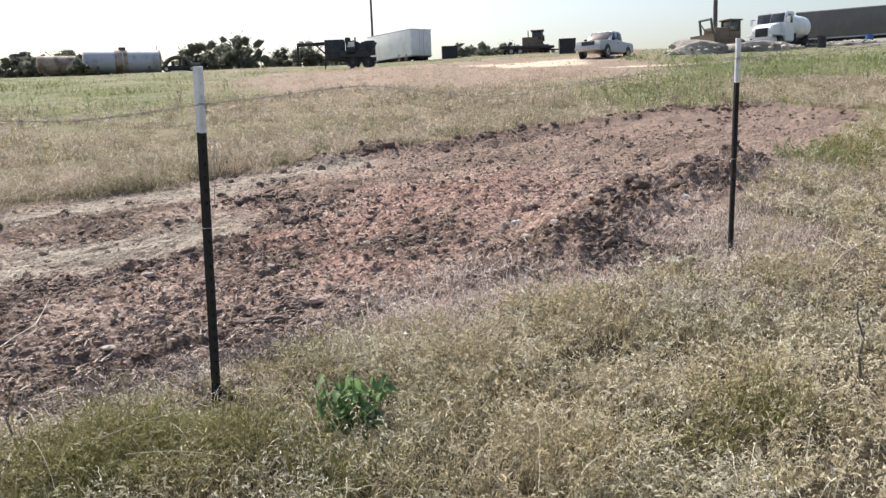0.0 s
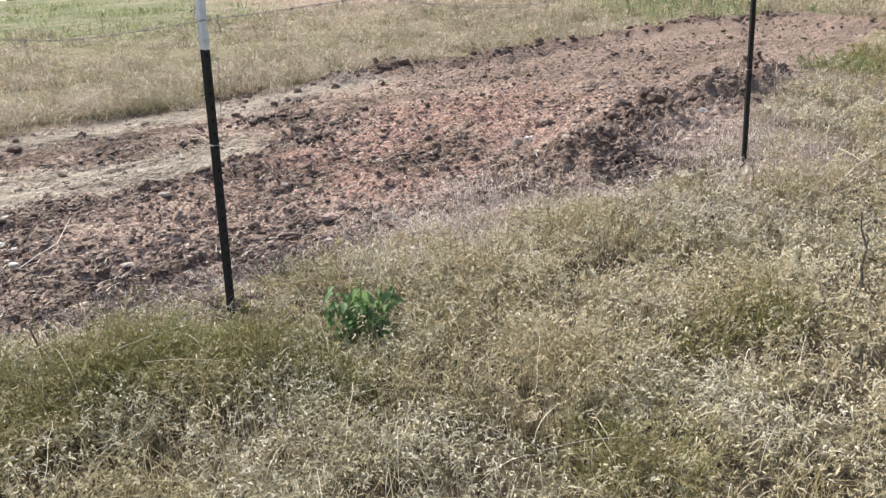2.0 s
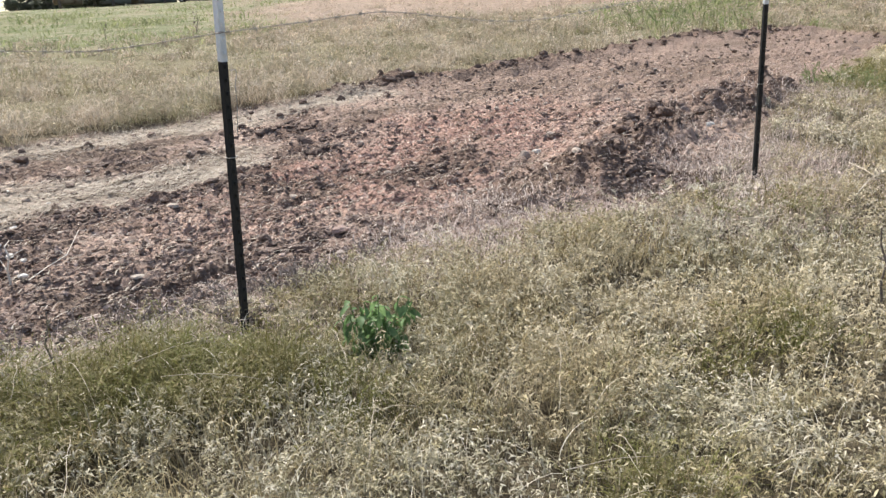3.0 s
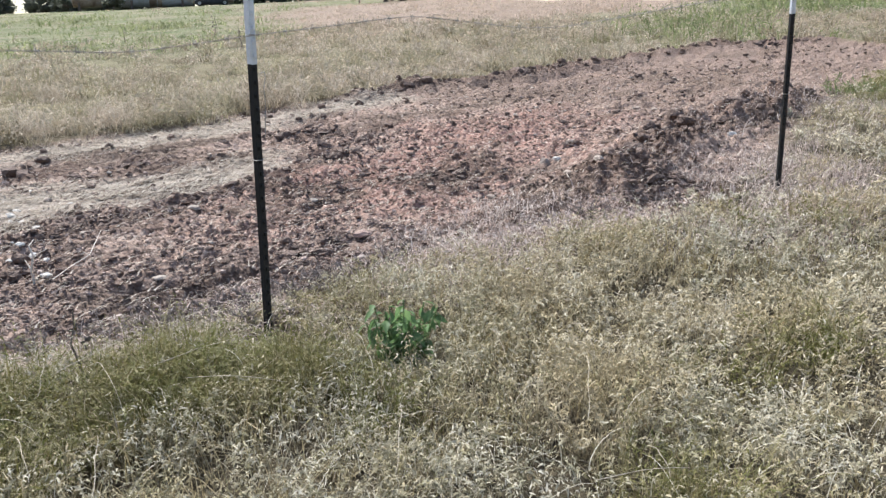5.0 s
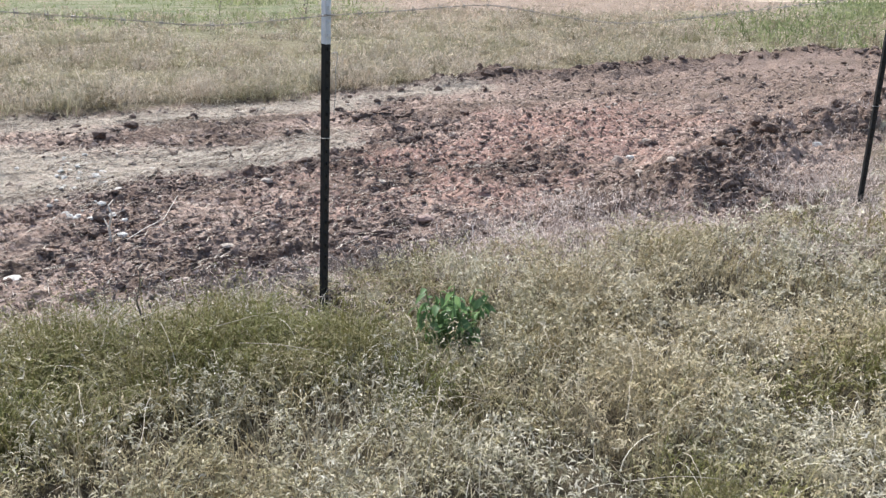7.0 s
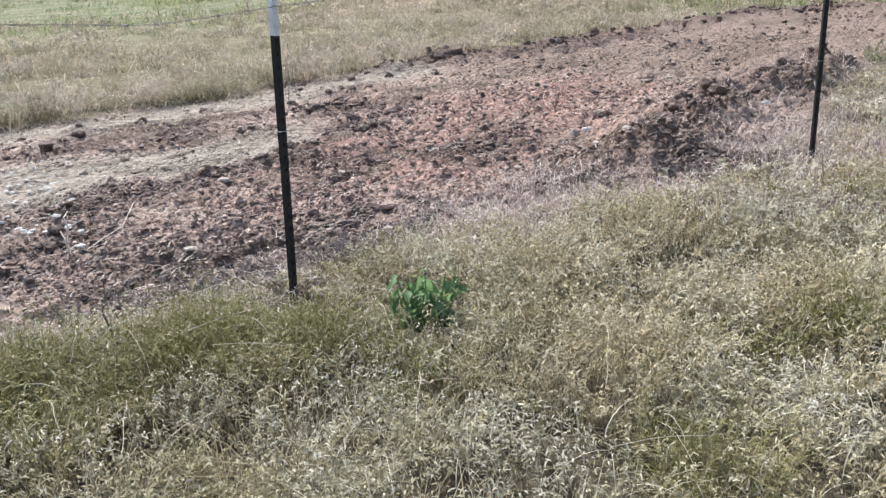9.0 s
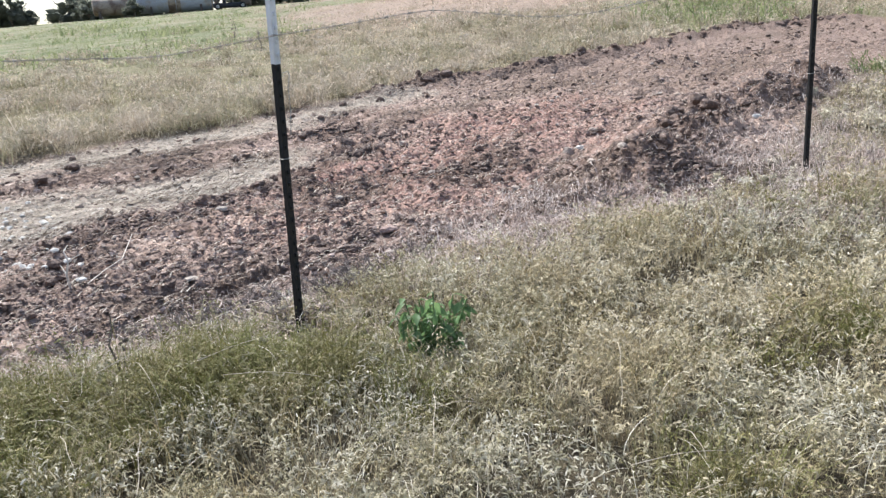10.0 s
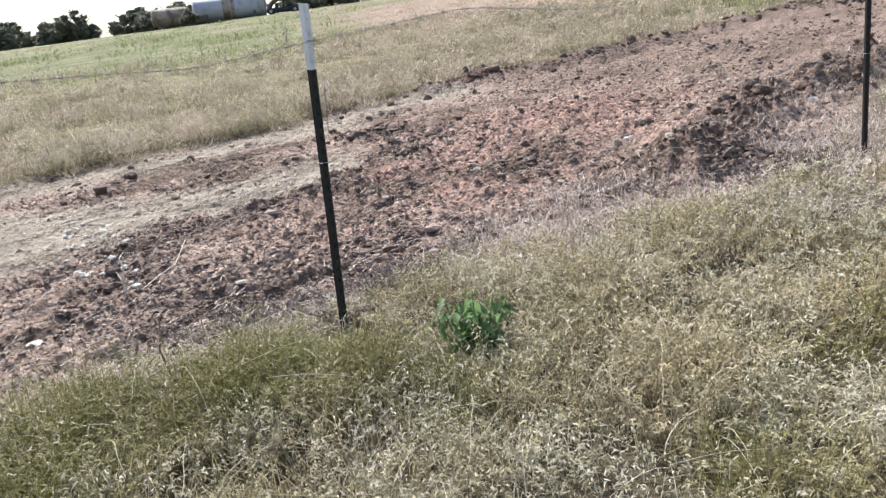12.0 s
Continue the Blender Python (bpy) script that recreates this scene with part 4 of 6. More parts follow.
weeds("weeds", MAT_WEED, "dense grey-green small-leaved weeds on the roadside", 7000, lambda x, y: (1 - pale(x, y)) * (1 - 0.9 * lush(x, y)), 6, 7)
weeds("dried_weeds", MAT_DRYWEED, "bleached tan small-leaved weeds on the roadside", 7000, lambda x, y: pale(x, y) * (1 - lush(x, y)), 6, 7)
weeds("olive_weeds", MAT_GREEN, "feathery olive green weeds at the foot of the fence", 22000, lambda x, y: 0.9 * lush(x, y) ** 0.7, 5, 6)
dry_grass(), green_grass(), stalks(), brush(), hay(), clods(False), clods(True)


def rough_grass():
    """The same field behind and beside."""
    x, y = scatter(330000, -10, 10, -10, 9, lambda x, y: near(x, y) * smooth(10.0, 2.0, np.hypot(x, y)) * ((y < np.where(x > 0, 1.12, 0.8) * np.abs(x)) | (np.hypot(x, y) < 1.7)) * (0.2 + 0.8 * gaps(x, y)))
    n = len(x)
    return stuff("rough_grass", [ribbons(bases(x, y), canopy(x, y) * rng.uniform(0.6, 1.3, n), rng.uniform(0, 6.28, n), rng.uniform(0.3, 1.5, n), rng.uniform(0.004, 0.009, n), 1)],
                 MAT_DRYWEED, "dry tussocky weeds of the roadside field", tone=[rng.uniform(0.1, 0.8, n)])


rough_grass()


# ---- machines, trailers and trees on the rise ----
MAT_WHITE = coat("white vehicle paint", (0.78, 0.79, 0.80), (0.62, 0.61, 0.58), 0.9, 0.4, 0, 0.001)
MAT_GREY = coat("grey trailer skin", (0.13, 0.125, 0.125), (0.20, 0.17, 0.15), 1.2, 0.55, 0.1, 0.002)
MAT_STEELBLUE = coat("blue grey tank paint", (0.46, 0.48, 0.54), (0.33, 0.27, 0.23), 1.1, 0.6, 0.0, 0.001, (0.28, 0.29, 0.33), 0.5, 0.7)
MAT_RUST = coat("rusted steel", (0.12, 0.095, 0.08), (0.20, 0.15, 0.115), 0.5, 0.9, 0.1, 0.004)
MAT_BLACK = coat("black machine paint", (0.014, 0.016, 0.022), (0.04, 0.042, 0.05), 0.5, 0.5, 0.1, 0.002)
MAT_RUBBER = coat("tyre rubber", (0.022, 0.021, 0.02), (0.06, 0.052, 0.045), 0.2, 0.9, 0, 0.003)
MAT_RIM = coat("steel rim", (0.45, 0.45, 0.46), (0.25, 0.23, 0.21), 0.1, 0.4, 0.7, 0.001)
MAT_TANTANK = coat("tan rusted tank paint", (0.40, 0.33, 0.27), (0.17, 0.115, 0.085), 0.9, 0.75, 0.0, 0.002, (0.24, 0.18, 0.14), 0.45, 0.6)
MAT_SILVER = coat("silver blue car paint", (0.42, 0.45, 0.52), (0.36, 0.38, 0.42), 0.8, 0.3, 0.4, 0.0005)
MAT_MACHINE = coat("faded yellow machine paint", (0.17, 0.125, 0.085), (0.11, 0.085, 0.065), 0.6, 0.7, 0, 0.003)
MAT_LEADGREEN = coat("faded green paint", (0.07, 0.11, 0.09), (0.12, 0.12, 0.10), 0.4, 0.7, 0, 0.002)
MAT_POLE = coat("weathered timber pole", (0.10, 0.088, 0.08), (0.16, 0.145, 0.13), 0.6, 0.9, 0, 0.004)
MAT_BLUE = coat("blue plastic", (0.04, 0.12, 0.36), (0.06, 0.15, 0.34), 0.3, 0.5, 0, 0.001)
MAT_LIGHT = coat("lamp lens", (0.7, 0.7, 0.68), (0.55, 0.55, 0.55), 0.05, 0.15, 0, 0.0003)


def glass_material():
    m, tree, s = blank("dark window glass")
    tree.links.new(mixed(tree, (0.02, 0.026, 0.03), (0.05, 0.055, 0.06), noisy(tree, 0.4, 3)), s.inputs["Base Color"])
    s.inputs["Roughness"].default_value = 0.08
    return m


MAT_GLASS = glass_material()


def ground_z(x, y):
    return float(lay(np.array([float(x)]), np.array([float(y)]))[0])


def stand(name, x, y, turn, label, category, group="", sink=0.12):
    return empty(name, pose(x, y, ground_z(x, y) - sink, 0, 0, turn), label, category, group)


def wheel(thing, x, y, r, wide, name="wheel", rim=None):
    bm = bmesh.new()
    bmesh.ops.create_cone(bm, cap_ends=True, segments=20, radius1=r, radius2=r, depth=wide, matrix=pose(0, 0, 0, 90))
    bmesh.ops.bevel(bm, geom=[e for e in bm.edges if len(e.link_faces) == 2 and any(len(f.verts) > 4 for f in e.link_faces)], offset=wide * 0.18, segments=2, affect="EDGES")
    w = part(name, bm, MAT_RUBBER, thing)
    w.location = (x, y, r)
    bm = bmesh.new()
    bmesh.ops.create_cone(bm, cap_ends=True, segments=16, radius1=r * 0.58, radius2=r * 0.5, depth=wide * 1.06, matrix=pose(0, 0, 0, 90))
    part("rim", bm, rim or MAT_RIM, w)
    bm = bmesh.new()
    bmesh.ops.create_cone(bm, cap_ends=True, segments=10, radius1=r * 0.16, radius2=r * 0.14, depth=wide * 1.2, matrix=pose(0, 0, 0, 90))
    part("hub", bm, MAT_RUST, w)


def block(thing, name, size, at, material, turn=(0, 0, 0), bevel=0.02, label=""):
    return part(name, box(bmesh.new(), size, at, turn, bevel), material, thing, label)


def bar(thing, name, a, b, r, material, label="", sides=8):
    return part(name, rod(bmesh.new(), a, b, r, sides=sides), material, thing, label)


def box_trailer(x, y, turn, long, tall, floor, material, label):
    """Box trailer: x runs forward along it, from the rear doors at 0."""
    t = stand("box_trailer", x, y, turn, label, "trailer")
    w = 2.5
    block(t, "box_body", (long, w, tall), (long / 2, 0, floor + tall / 2), material, bevel=0.03)
    block(t, "roof_rail", (long + 0.04, w + 0.05, 0.09), (long / 2, 0, floor + tall - 0.02), MAT_RIM, bevel=0.01)
    block(t, "bottom_rail", (long + 0.04, w + 0.05, 0.14), (long / 2, 0, floor + 0.05), MAT_RIM, bevel=0.01)
    for s in (-1, 1):
        block(t, "rear_door", (0.05, w / 2 - 0.08, tall - 0.3), (-0.02, s * w / 4, floor + tall / 2), material, bevel=0.01)
        bar(t, "lock_rod", (-0.07, s * 0.25, floor + 0.12), (-0.07, s * 0.25, floor + tall - 0.15), 0.018, MAT_RIM)
        bar(t, "landing_leg", (long - 2.0, s * 0.9, 0), (long - 2.0, s * 0.9, floor), 0.06, MAT_BLACK)
        for i in range(1, int(long / 1.2)):
            block(t, "side_post", (0.05, 0.02, tall - 0.2), (i * 1.2, s * (w / 2 + 0.008), floor + tall / 2), material, bevel=0.004)
        for i in range(2):
            wheel(t, 1.0 + 1.25 * i, s * 1.0, 0.48, 0.5, rim=MAT_RUST)
    block(t, "bumper", (0.1, 2.2, 0.12), (0.02, 0, 0.5), MAT_BLACK)
    block(t, "chassis", (long - 0.3, 1.0, 0.2), (long / 2, 0, floor - 0.1), MAT_BLACK)
    return t


def tank(x, y, turn, long, r, up, material, label, dome=True, patches=()):
    t = stand("storage_tank", x, y, turn, label, "tank", "steel tanks")
    bm = bmesh.new()
    bmesh.ops.create_uvsphere(bm, u_segments=28, v_segments=16, radius=r, matrix=pose(0, 0, up, 0, 90, 0))
    for v in bm.verts:
        v.co.x = v.co.x * 0.22 + math.copysign(long / 2 - r * 0.22, v.co.x) if abs(v.co.x) > 0.01 else 0
    part("shell", bm, material, t)
    for i in range(5):
        bm = bmesh.new()
        rod(bm, (-long * 0.42 + i * long * 0.21 - 0.05, 0, up), (-long * 0.42 + i * long * 0.21 + 0.05, 0, up), r + 0.02, sides=28)
        part("weld_band", bm, material, t)
    for sx in (-0.32, 0.32):
        bm = bmesh.new()
        prism(bm, [(-0.9 * r, 0), (0.9 * r, 0), (0.85 * r, up), (-0.85 * r, up)], 0.25, pose(sx * long, 0, 0, 0, 0, 90))
        part("saddle", bm, MAT_RUST, t)
    for a, b, c in patches:
        bm = bmesh.new()
        rod(bm, (a * long - b * long / 2, 0, up), (a * long + b * long / 2, 0, up), r + c, sides=28)
        part("rusted_band", bm, MAT_TANTANK, t, "rust-stained plate")
    if dome:
        bar(t, "manhole", (0, 0, up + r - 0.1), (0, 0, up + r + 0.22), 0.38, MAT_RUST, sides=18)
        bar(t, "hatch", (0, 0, up + r + 0.22), (0, 0, up + r + 0.28), 0.44, MAT_BLACK, sides=18)
        for i in range(2):
            bar(t, "railing_post", (long * 0.44, (i - 0.5) * 0.9, up + r * 0.85), (long * 0.44, (i - 0.5) * 0.9, up + r + 0.55), 0.03, MAT_WHITE)
        bar(t, "railing", (long * 0.44, -0.45, up + r + 0.53), (long * 0.44, 0.45, up + r + 0.53), 0.03, MAT_WHITE)
    return t


def tree(x, y, tall, wide, name="tree", seed=0, label="dark green rounded oak tree at the field's far edge", leaves=1900):
    r = np.random.default_rng(seed)
    t = stand(name, x, y, r.uniform(0, 360), label, "shrub" if name == "shrub" else "tree", "trees on the skyline", 0.1)
    bm = bmesh.new()
    rod(bm, (0, 0, 0), (0.05 * tall, 0, tall * 0.45), 0.035 * tall, 0.02 * tall, 9)
    for i in range(6):
        a = i * 1.05 + r.uniform(-0.3, 0.3)
        z = tall * r.uniform(0.22, 0.42)
        rod(bm, (0.03 * tall, 0, z), (math.cos(a) * wide * 0.33, math.sin(a) * wide * 0.33, z + tall * r.uniform(0.2, 0.4)), 0.015 * tall, 0.005 * tall, 6)
    part("trunk", bm, MAT_BARK, t)
    n = 60
    a, q = r.uniform(0, 6.28, n), np.sqrt(r.random(n))
    c = np.stack([np.cos(a) * q * wide * 0.38, np.sin(a) * q * wide * 0.38, tall * (0.2 + 0.58 * r.random(n) * (1.05 - 0.7 * q * q))], 1)
    rad = r.uniform(0.09, 0.16, n) * wide
    bm = bmesh.new()
    bmesh.ops.create_icosphere(bm, subdivisions=1, radius=1)
    v0 = np.array([v.co for v in bm.verts])
    f0 = np.array([[v.index for v in f.verts] for f in bm.faces])
    bm.free()
    wob = 0.62 + r.normal(0, 0.24, (n, len(v0), 1))
    core = (v0[None] * wob * rad[:, None, None] * np.array([0.92, 0.92, 0.72]) + c[:, None]).reshape(-1, 3)
    core[:, 2] = np.maximum(core[:, 2], 0.08 * tall)
    tri = (f0[None] + (np.arange(n) * len(v0))[:, None, None]).reshape(-1, 3)
    k = r.integers(0, n, leaves)
    d = r.normal(0, 1, (leaves, 3))
    d /= np.linalg.norm(d, axis=1)[:, None]
    at = c[k] + d * (rad[k] * r.uniform(0.3, 1.15, leaves))[:, None] * np.array([1, 1, 0.78])
    at[:, 2] = np.maximum(at[:, 2], 0.1 * tall)
    v, f = leaflets(at, r.uniform(0.03, 0.06, leaves) * tall, r, 0.9)
    f = np.concatenate([f[:, [0, 1, 2]], f[:, [0, 2, 3]]])
    sheet("crown", *joined((core, tri), (v, f)), MAT_TREE, t)
    return t


def pickup(x, y, turn):
    t = stand("pickup_truck", x, y, turn, "silver-blue pickup truck, its hood whitened for the sun, parked on the rise", "pickup truck")
    bm = prism(bmesh.new(), [(2.75, 0.45), (2.8, 0.8), (2.72, 1.02), (1.25, 1.16), (-2.7, 1.12), (-2.75, 0.5), (-1.95, 0.42), (1.3, 0.4)], 1.86)
    bmesh.ops.bevel(bm, geom=list(bm.edges), offset=0.06, segments=2, affect="EDGES")
    part("body", bm, MAT_SILVER, t)
    bm = prism(bmesh.new(), [(1.3, 1.1), (0.55, 1.78), (-0.75, 1.8), (-1.0, 1.1)], 1.7)
    for v in bm.verts:
        v.co.y *= 0.86 if v.co.z > 1.5 else 1
    bmesh.ops.bevel(bm, geom=list(bm.edges), offset=0.05, segments=2, affect="EDGES")
    part("cab", bm, MAT_SILVER, t)
    # white plate over the silver body puts the sun's glare into colour
    block(t, "hood", (1.4, 1.66, 0.04), (2.0, 0, 1.1), MAT_WHITE, (0, 5, 0), 0.015, "hood panel in white for the sun on it")
    block(t, "windscreen", (0.86, 1.4, 0.02), (0.97, 0, 1.45), MAT_GLASS, (0, 42.5, 0), 0.006)
    for s in (-1, 1):
        for cx, w in ((0.3, 0.62), (-0.5, 0.62)):
            block(t, "side_window", (w, 0.02, 0.42), (cx, s * 0.808, 1.47), MAT_GLASS, (s * 11, 0, 0), 0.005)
        block(t, "headlight", (0.08, 0.36, 0.2), (2.76, s * 0.68, 0.92), MAT_LIGHT)
        block(t, "wing_mirror", (0.12, 0.22, 0.18), (0.95, s * 1.0, 1.25), MAT_BLACK)
        block(t, "door_handle", (0.16, 0.03, 0.04), (0.05, s * 0.945, 1.0), MAT_BLACK, bevel=0.008)
        for wx in (1.75, -1.75):
            wheel(t, wx, s * 0.82, 0.39, 0.26)
            bm = bmesh.new()
            bmesh.ops.create_cone(bm, cap_ends=True, segments=20, radius1=0.46, radius2=0.46, depth=0.1, matrix=pose(wx, s * 0.9, 0.42, 90))
            part("wheel_arch", bm, MAT_BLACK, t)
    block(t, "grille", (0.06, 0.9, 0.24), (2.8, 0, 0.9), MAT_BLACK)
    block(t, "front_bumper", (0.2, 1.84, 0.2), (2.8, 0, 0.58), MAT_RIM, bevel=0.05)
    block(t, "bed_cover", (1.55, 1.6, 0.03), (-1.9, 0, 1.13), MAT_BLACK)


def mixer_truck(x, y, turn):
    t = stand("tank_truck", x, y, turn, "white bonneted truck with a rounded white tank, parked among rubble", "truck", sink=0.35)
    bm = prism(bmesh.new(), [(3.9, 0.75), (3.95, 1.5), (3.75, 1.78), (2.4, 2.05), (2.4, 0.75)], 1.7)
    for v in bm.verts:
        v.co.y *= 0.85 if v.co.x > 3.5 else 1
    bmesh.ops.bevel(bm, geom=list(bm.edges), offset=0.08, segments=2, affect="EDGES")
    part("hood", bm, MAT_WHITE, t)
    bm = prism(bmesh.new(), [(2.45, 0.7), (2.45, 2.0), (2.2, 2.85), (0.8, 2.9), (0.75, 0.7)], 2.3)
    bmesh.ops.bevel(bm, geom=list(bm.edges), offset=0.07, segments=2, affect="EDGES")
    part("cab", bm, MAT_WHITE, t)
    for s in (-1, 1):
        block(t, "windscreen", (0.03, 0.98, 0.68), (2.36, s * 0.52, 2.4), MAT_GLASS, (0, -16, 0), 0.008)
        block(t, "side_window", (0.8, 0.03, 0.62), (1.6, s * 1.155, 2.35), MAT_GLASS, bevel=0.008)
        block(t, "headlight", (0.1, 0.3, 0.25), (3.9, s * 0.66, 1.05), MAT_LIGHT)
        block(t, "wing_mirror", (0.1, 0.22, 0.5), (2.5, s * 1.4, 2.2), MAT_WHITE)
        bar(t, "mirror_arm", (2.4, s * 1.15, 2.4), (2.5, s * 1.4, 2.4), 0.02, MAT_BLACK)
        block(t, "mudguard", (1.3, 0.4, 0.1), (3.1, s * 0.98, 1.12), MAT_WHITE, bevel=0.04)
        for wx in (3.1, -2.0, -3.3):
            wheel(t, wx, s * 1.0, 0.52, 0.35, rim=MAT_RUST)
    block(t, "grille", (0.08, 0.95, 0.62), (3.93, 0, 1.3), MAT_BLACK)
    block(t, "front_bumper", (0.25, 2.3, 0.3), (4.0, 0, 0.68), MAT_RIM, bevel=0.05)
    block(t, "chassis", (7.8, 0.9, 0.28), (0, 0, 0.9), MAT_BLACK)
    bm = bmesh.new()
    bmesh.ops.create_uvsphere(bm, u_segments=24, v_segments=14, radius=0.92, matrix=pose(0, 0, 0, 0, 90, 0))
    for v in bm.verts:
        v.co = Vector((v.co.x * 0.5 + math.copysign(1.6, v.co.x) if abs(v.co.x) > 0.01 else 0, v.co.y, v.co.z)) + Vector((-1.5, 0, 2.0))
    part("tank_body", bm, MAT_WHITE, t)
    for cx in (-2.9, -0.5):
        block(t, "tank_cradle", (0.2, 1.6, 0.6), (cx, 0, 1.1), MAT_BLACK)


def crawler(x, y, turn, name, label, cab_x, blade=True, scale=1.0):
    t = stand(name, x, y, turn, label, "machine")
    k = scale
    for s in (-1, 1):
        bm = prism(bmesh.new(), [(-1.5 * k, 0.2 * k), (-1.3 * k, 0), (1.3 * k, 0), (1.5 * k, 0.2 * k), (1.45 * k, 0.75 * k), (1.1 * k, 0.9 * k), (-1.1 * k, 0.9 * k), (-1.45 * k, 0.75 * k)], 0.5 * k, pose(0, s * 0.95 * k, 0))
        tr = part("track", bm, MAT_RUST, t)
        for i in range(5):
            bm = bmesh.new()
            bmesh.ops.create_cone(bm, cap_ends=True, segments=12, radius1=0.22 * k, radius2=0.22 * k, depth=0.56 * k, matrix=pose((-1.1 + 0.55 * i) * k, s * 0.95 * k, 0.35 * k, 90))
            part("track_roller", bm, MAT_BLACK, tr)
    block(t, "engine_bay", (1.7 * k, 1.2 * k, 1.1 * k), (0.6 * k, 0, 1.35 * k), MAT_MACHINE, bevel=0.08)
    block(t, "deck", (2.9 * k, 1.4 * k, 0.3 * k), (0, 0, 0.9 * k), MAT_MACHINE, bevel=0.04)
    for sx in (-0.5, 0.5):
        for sy in (-0.55, 0.55):
            bar(t, "cab_pillar", ((cab_x + sx * 1.1) * k, sy * k, 1.0 * k), ((cab_x + sx) * k, sy * k, 2.5 * k), 0.06 * k, MAT_MACHINE)
    block(t, "cab_roof", (1.4 * k, 1.4 * k, 0.14 * k), (cab_x * k, 0, 2.55 * k), MAT_MACHINE, bevel=0.04)
    block(t, "cab_base", (1.1 * k, 1.15 * k, 0.6 * k), (cab_x * k, 0, 1.3 * k), MAT_MACHINE, bevel=0.04)
    block(t, "cab_glass", (0.95 * k, 1.05 * k, 0.85 * k), (cab_x * k, 0, 2.05 * k), MAT_GLASS, bevel=0.02)
    block(t, "seat", (0.4 * k, 0.5 * k, 0.6 * k), ((cab_x - 0.55) * k, 0, 1.75 * k), MAT_BLACK, bevel=0.05)
    bar(t, "exhaust", (0.8 * k, 0.3 * k, 1.9 * k), (0.8 * k, 0.3 * k, 2.6 * k), 0.06 * k, MAT_RUST)
    if blade:
        for s in (-1, 1):
            bar(t, "lift_arm", (1.5 * k, s * 0.75 * k, 0.8 * k), (1.75 * k, s * 0.75 * k, 2.6 * k), 0.1 * k, MAT_LEADGREEN, "faded green lift arm")
            bar(t, "ram", (0.9 * k, s * 0.5 * k, 1.2 * k), (1.7 * k, s * 0.7 * k, 2.3 * k), 0.06 * k, MAT_RIM)
        bar(t, "cross_beam", (1.75 * k, -0.8 * k, 2.55 * k), (1.75 * k, 0.8 * k, 2.55 * k), 0.1 * k, MAT_LEADGREEN)
        bm = prism(bmesh.new(), [(2.0 * k, 0.1 * k), (1.85 * k, 0.6 * k), (2.0 * k, 1.3 * k), (2.12 * k, 1.3 * k), (1.98 * k, 0.6 * k), (2.12 * k, 0.1 * k)], 3.0 * k)
        part("blade", bm, MAT_MACHINE, t)
        for s in (-1, 1):
            bar(t, "push_arm", (-0.4 * k, s * 1.25 * k, 0.5 * k), (1.95 * k, s * 1.25 * k, 0.4 * k), 0.09 * k, MAT_MACHINE)
    return t


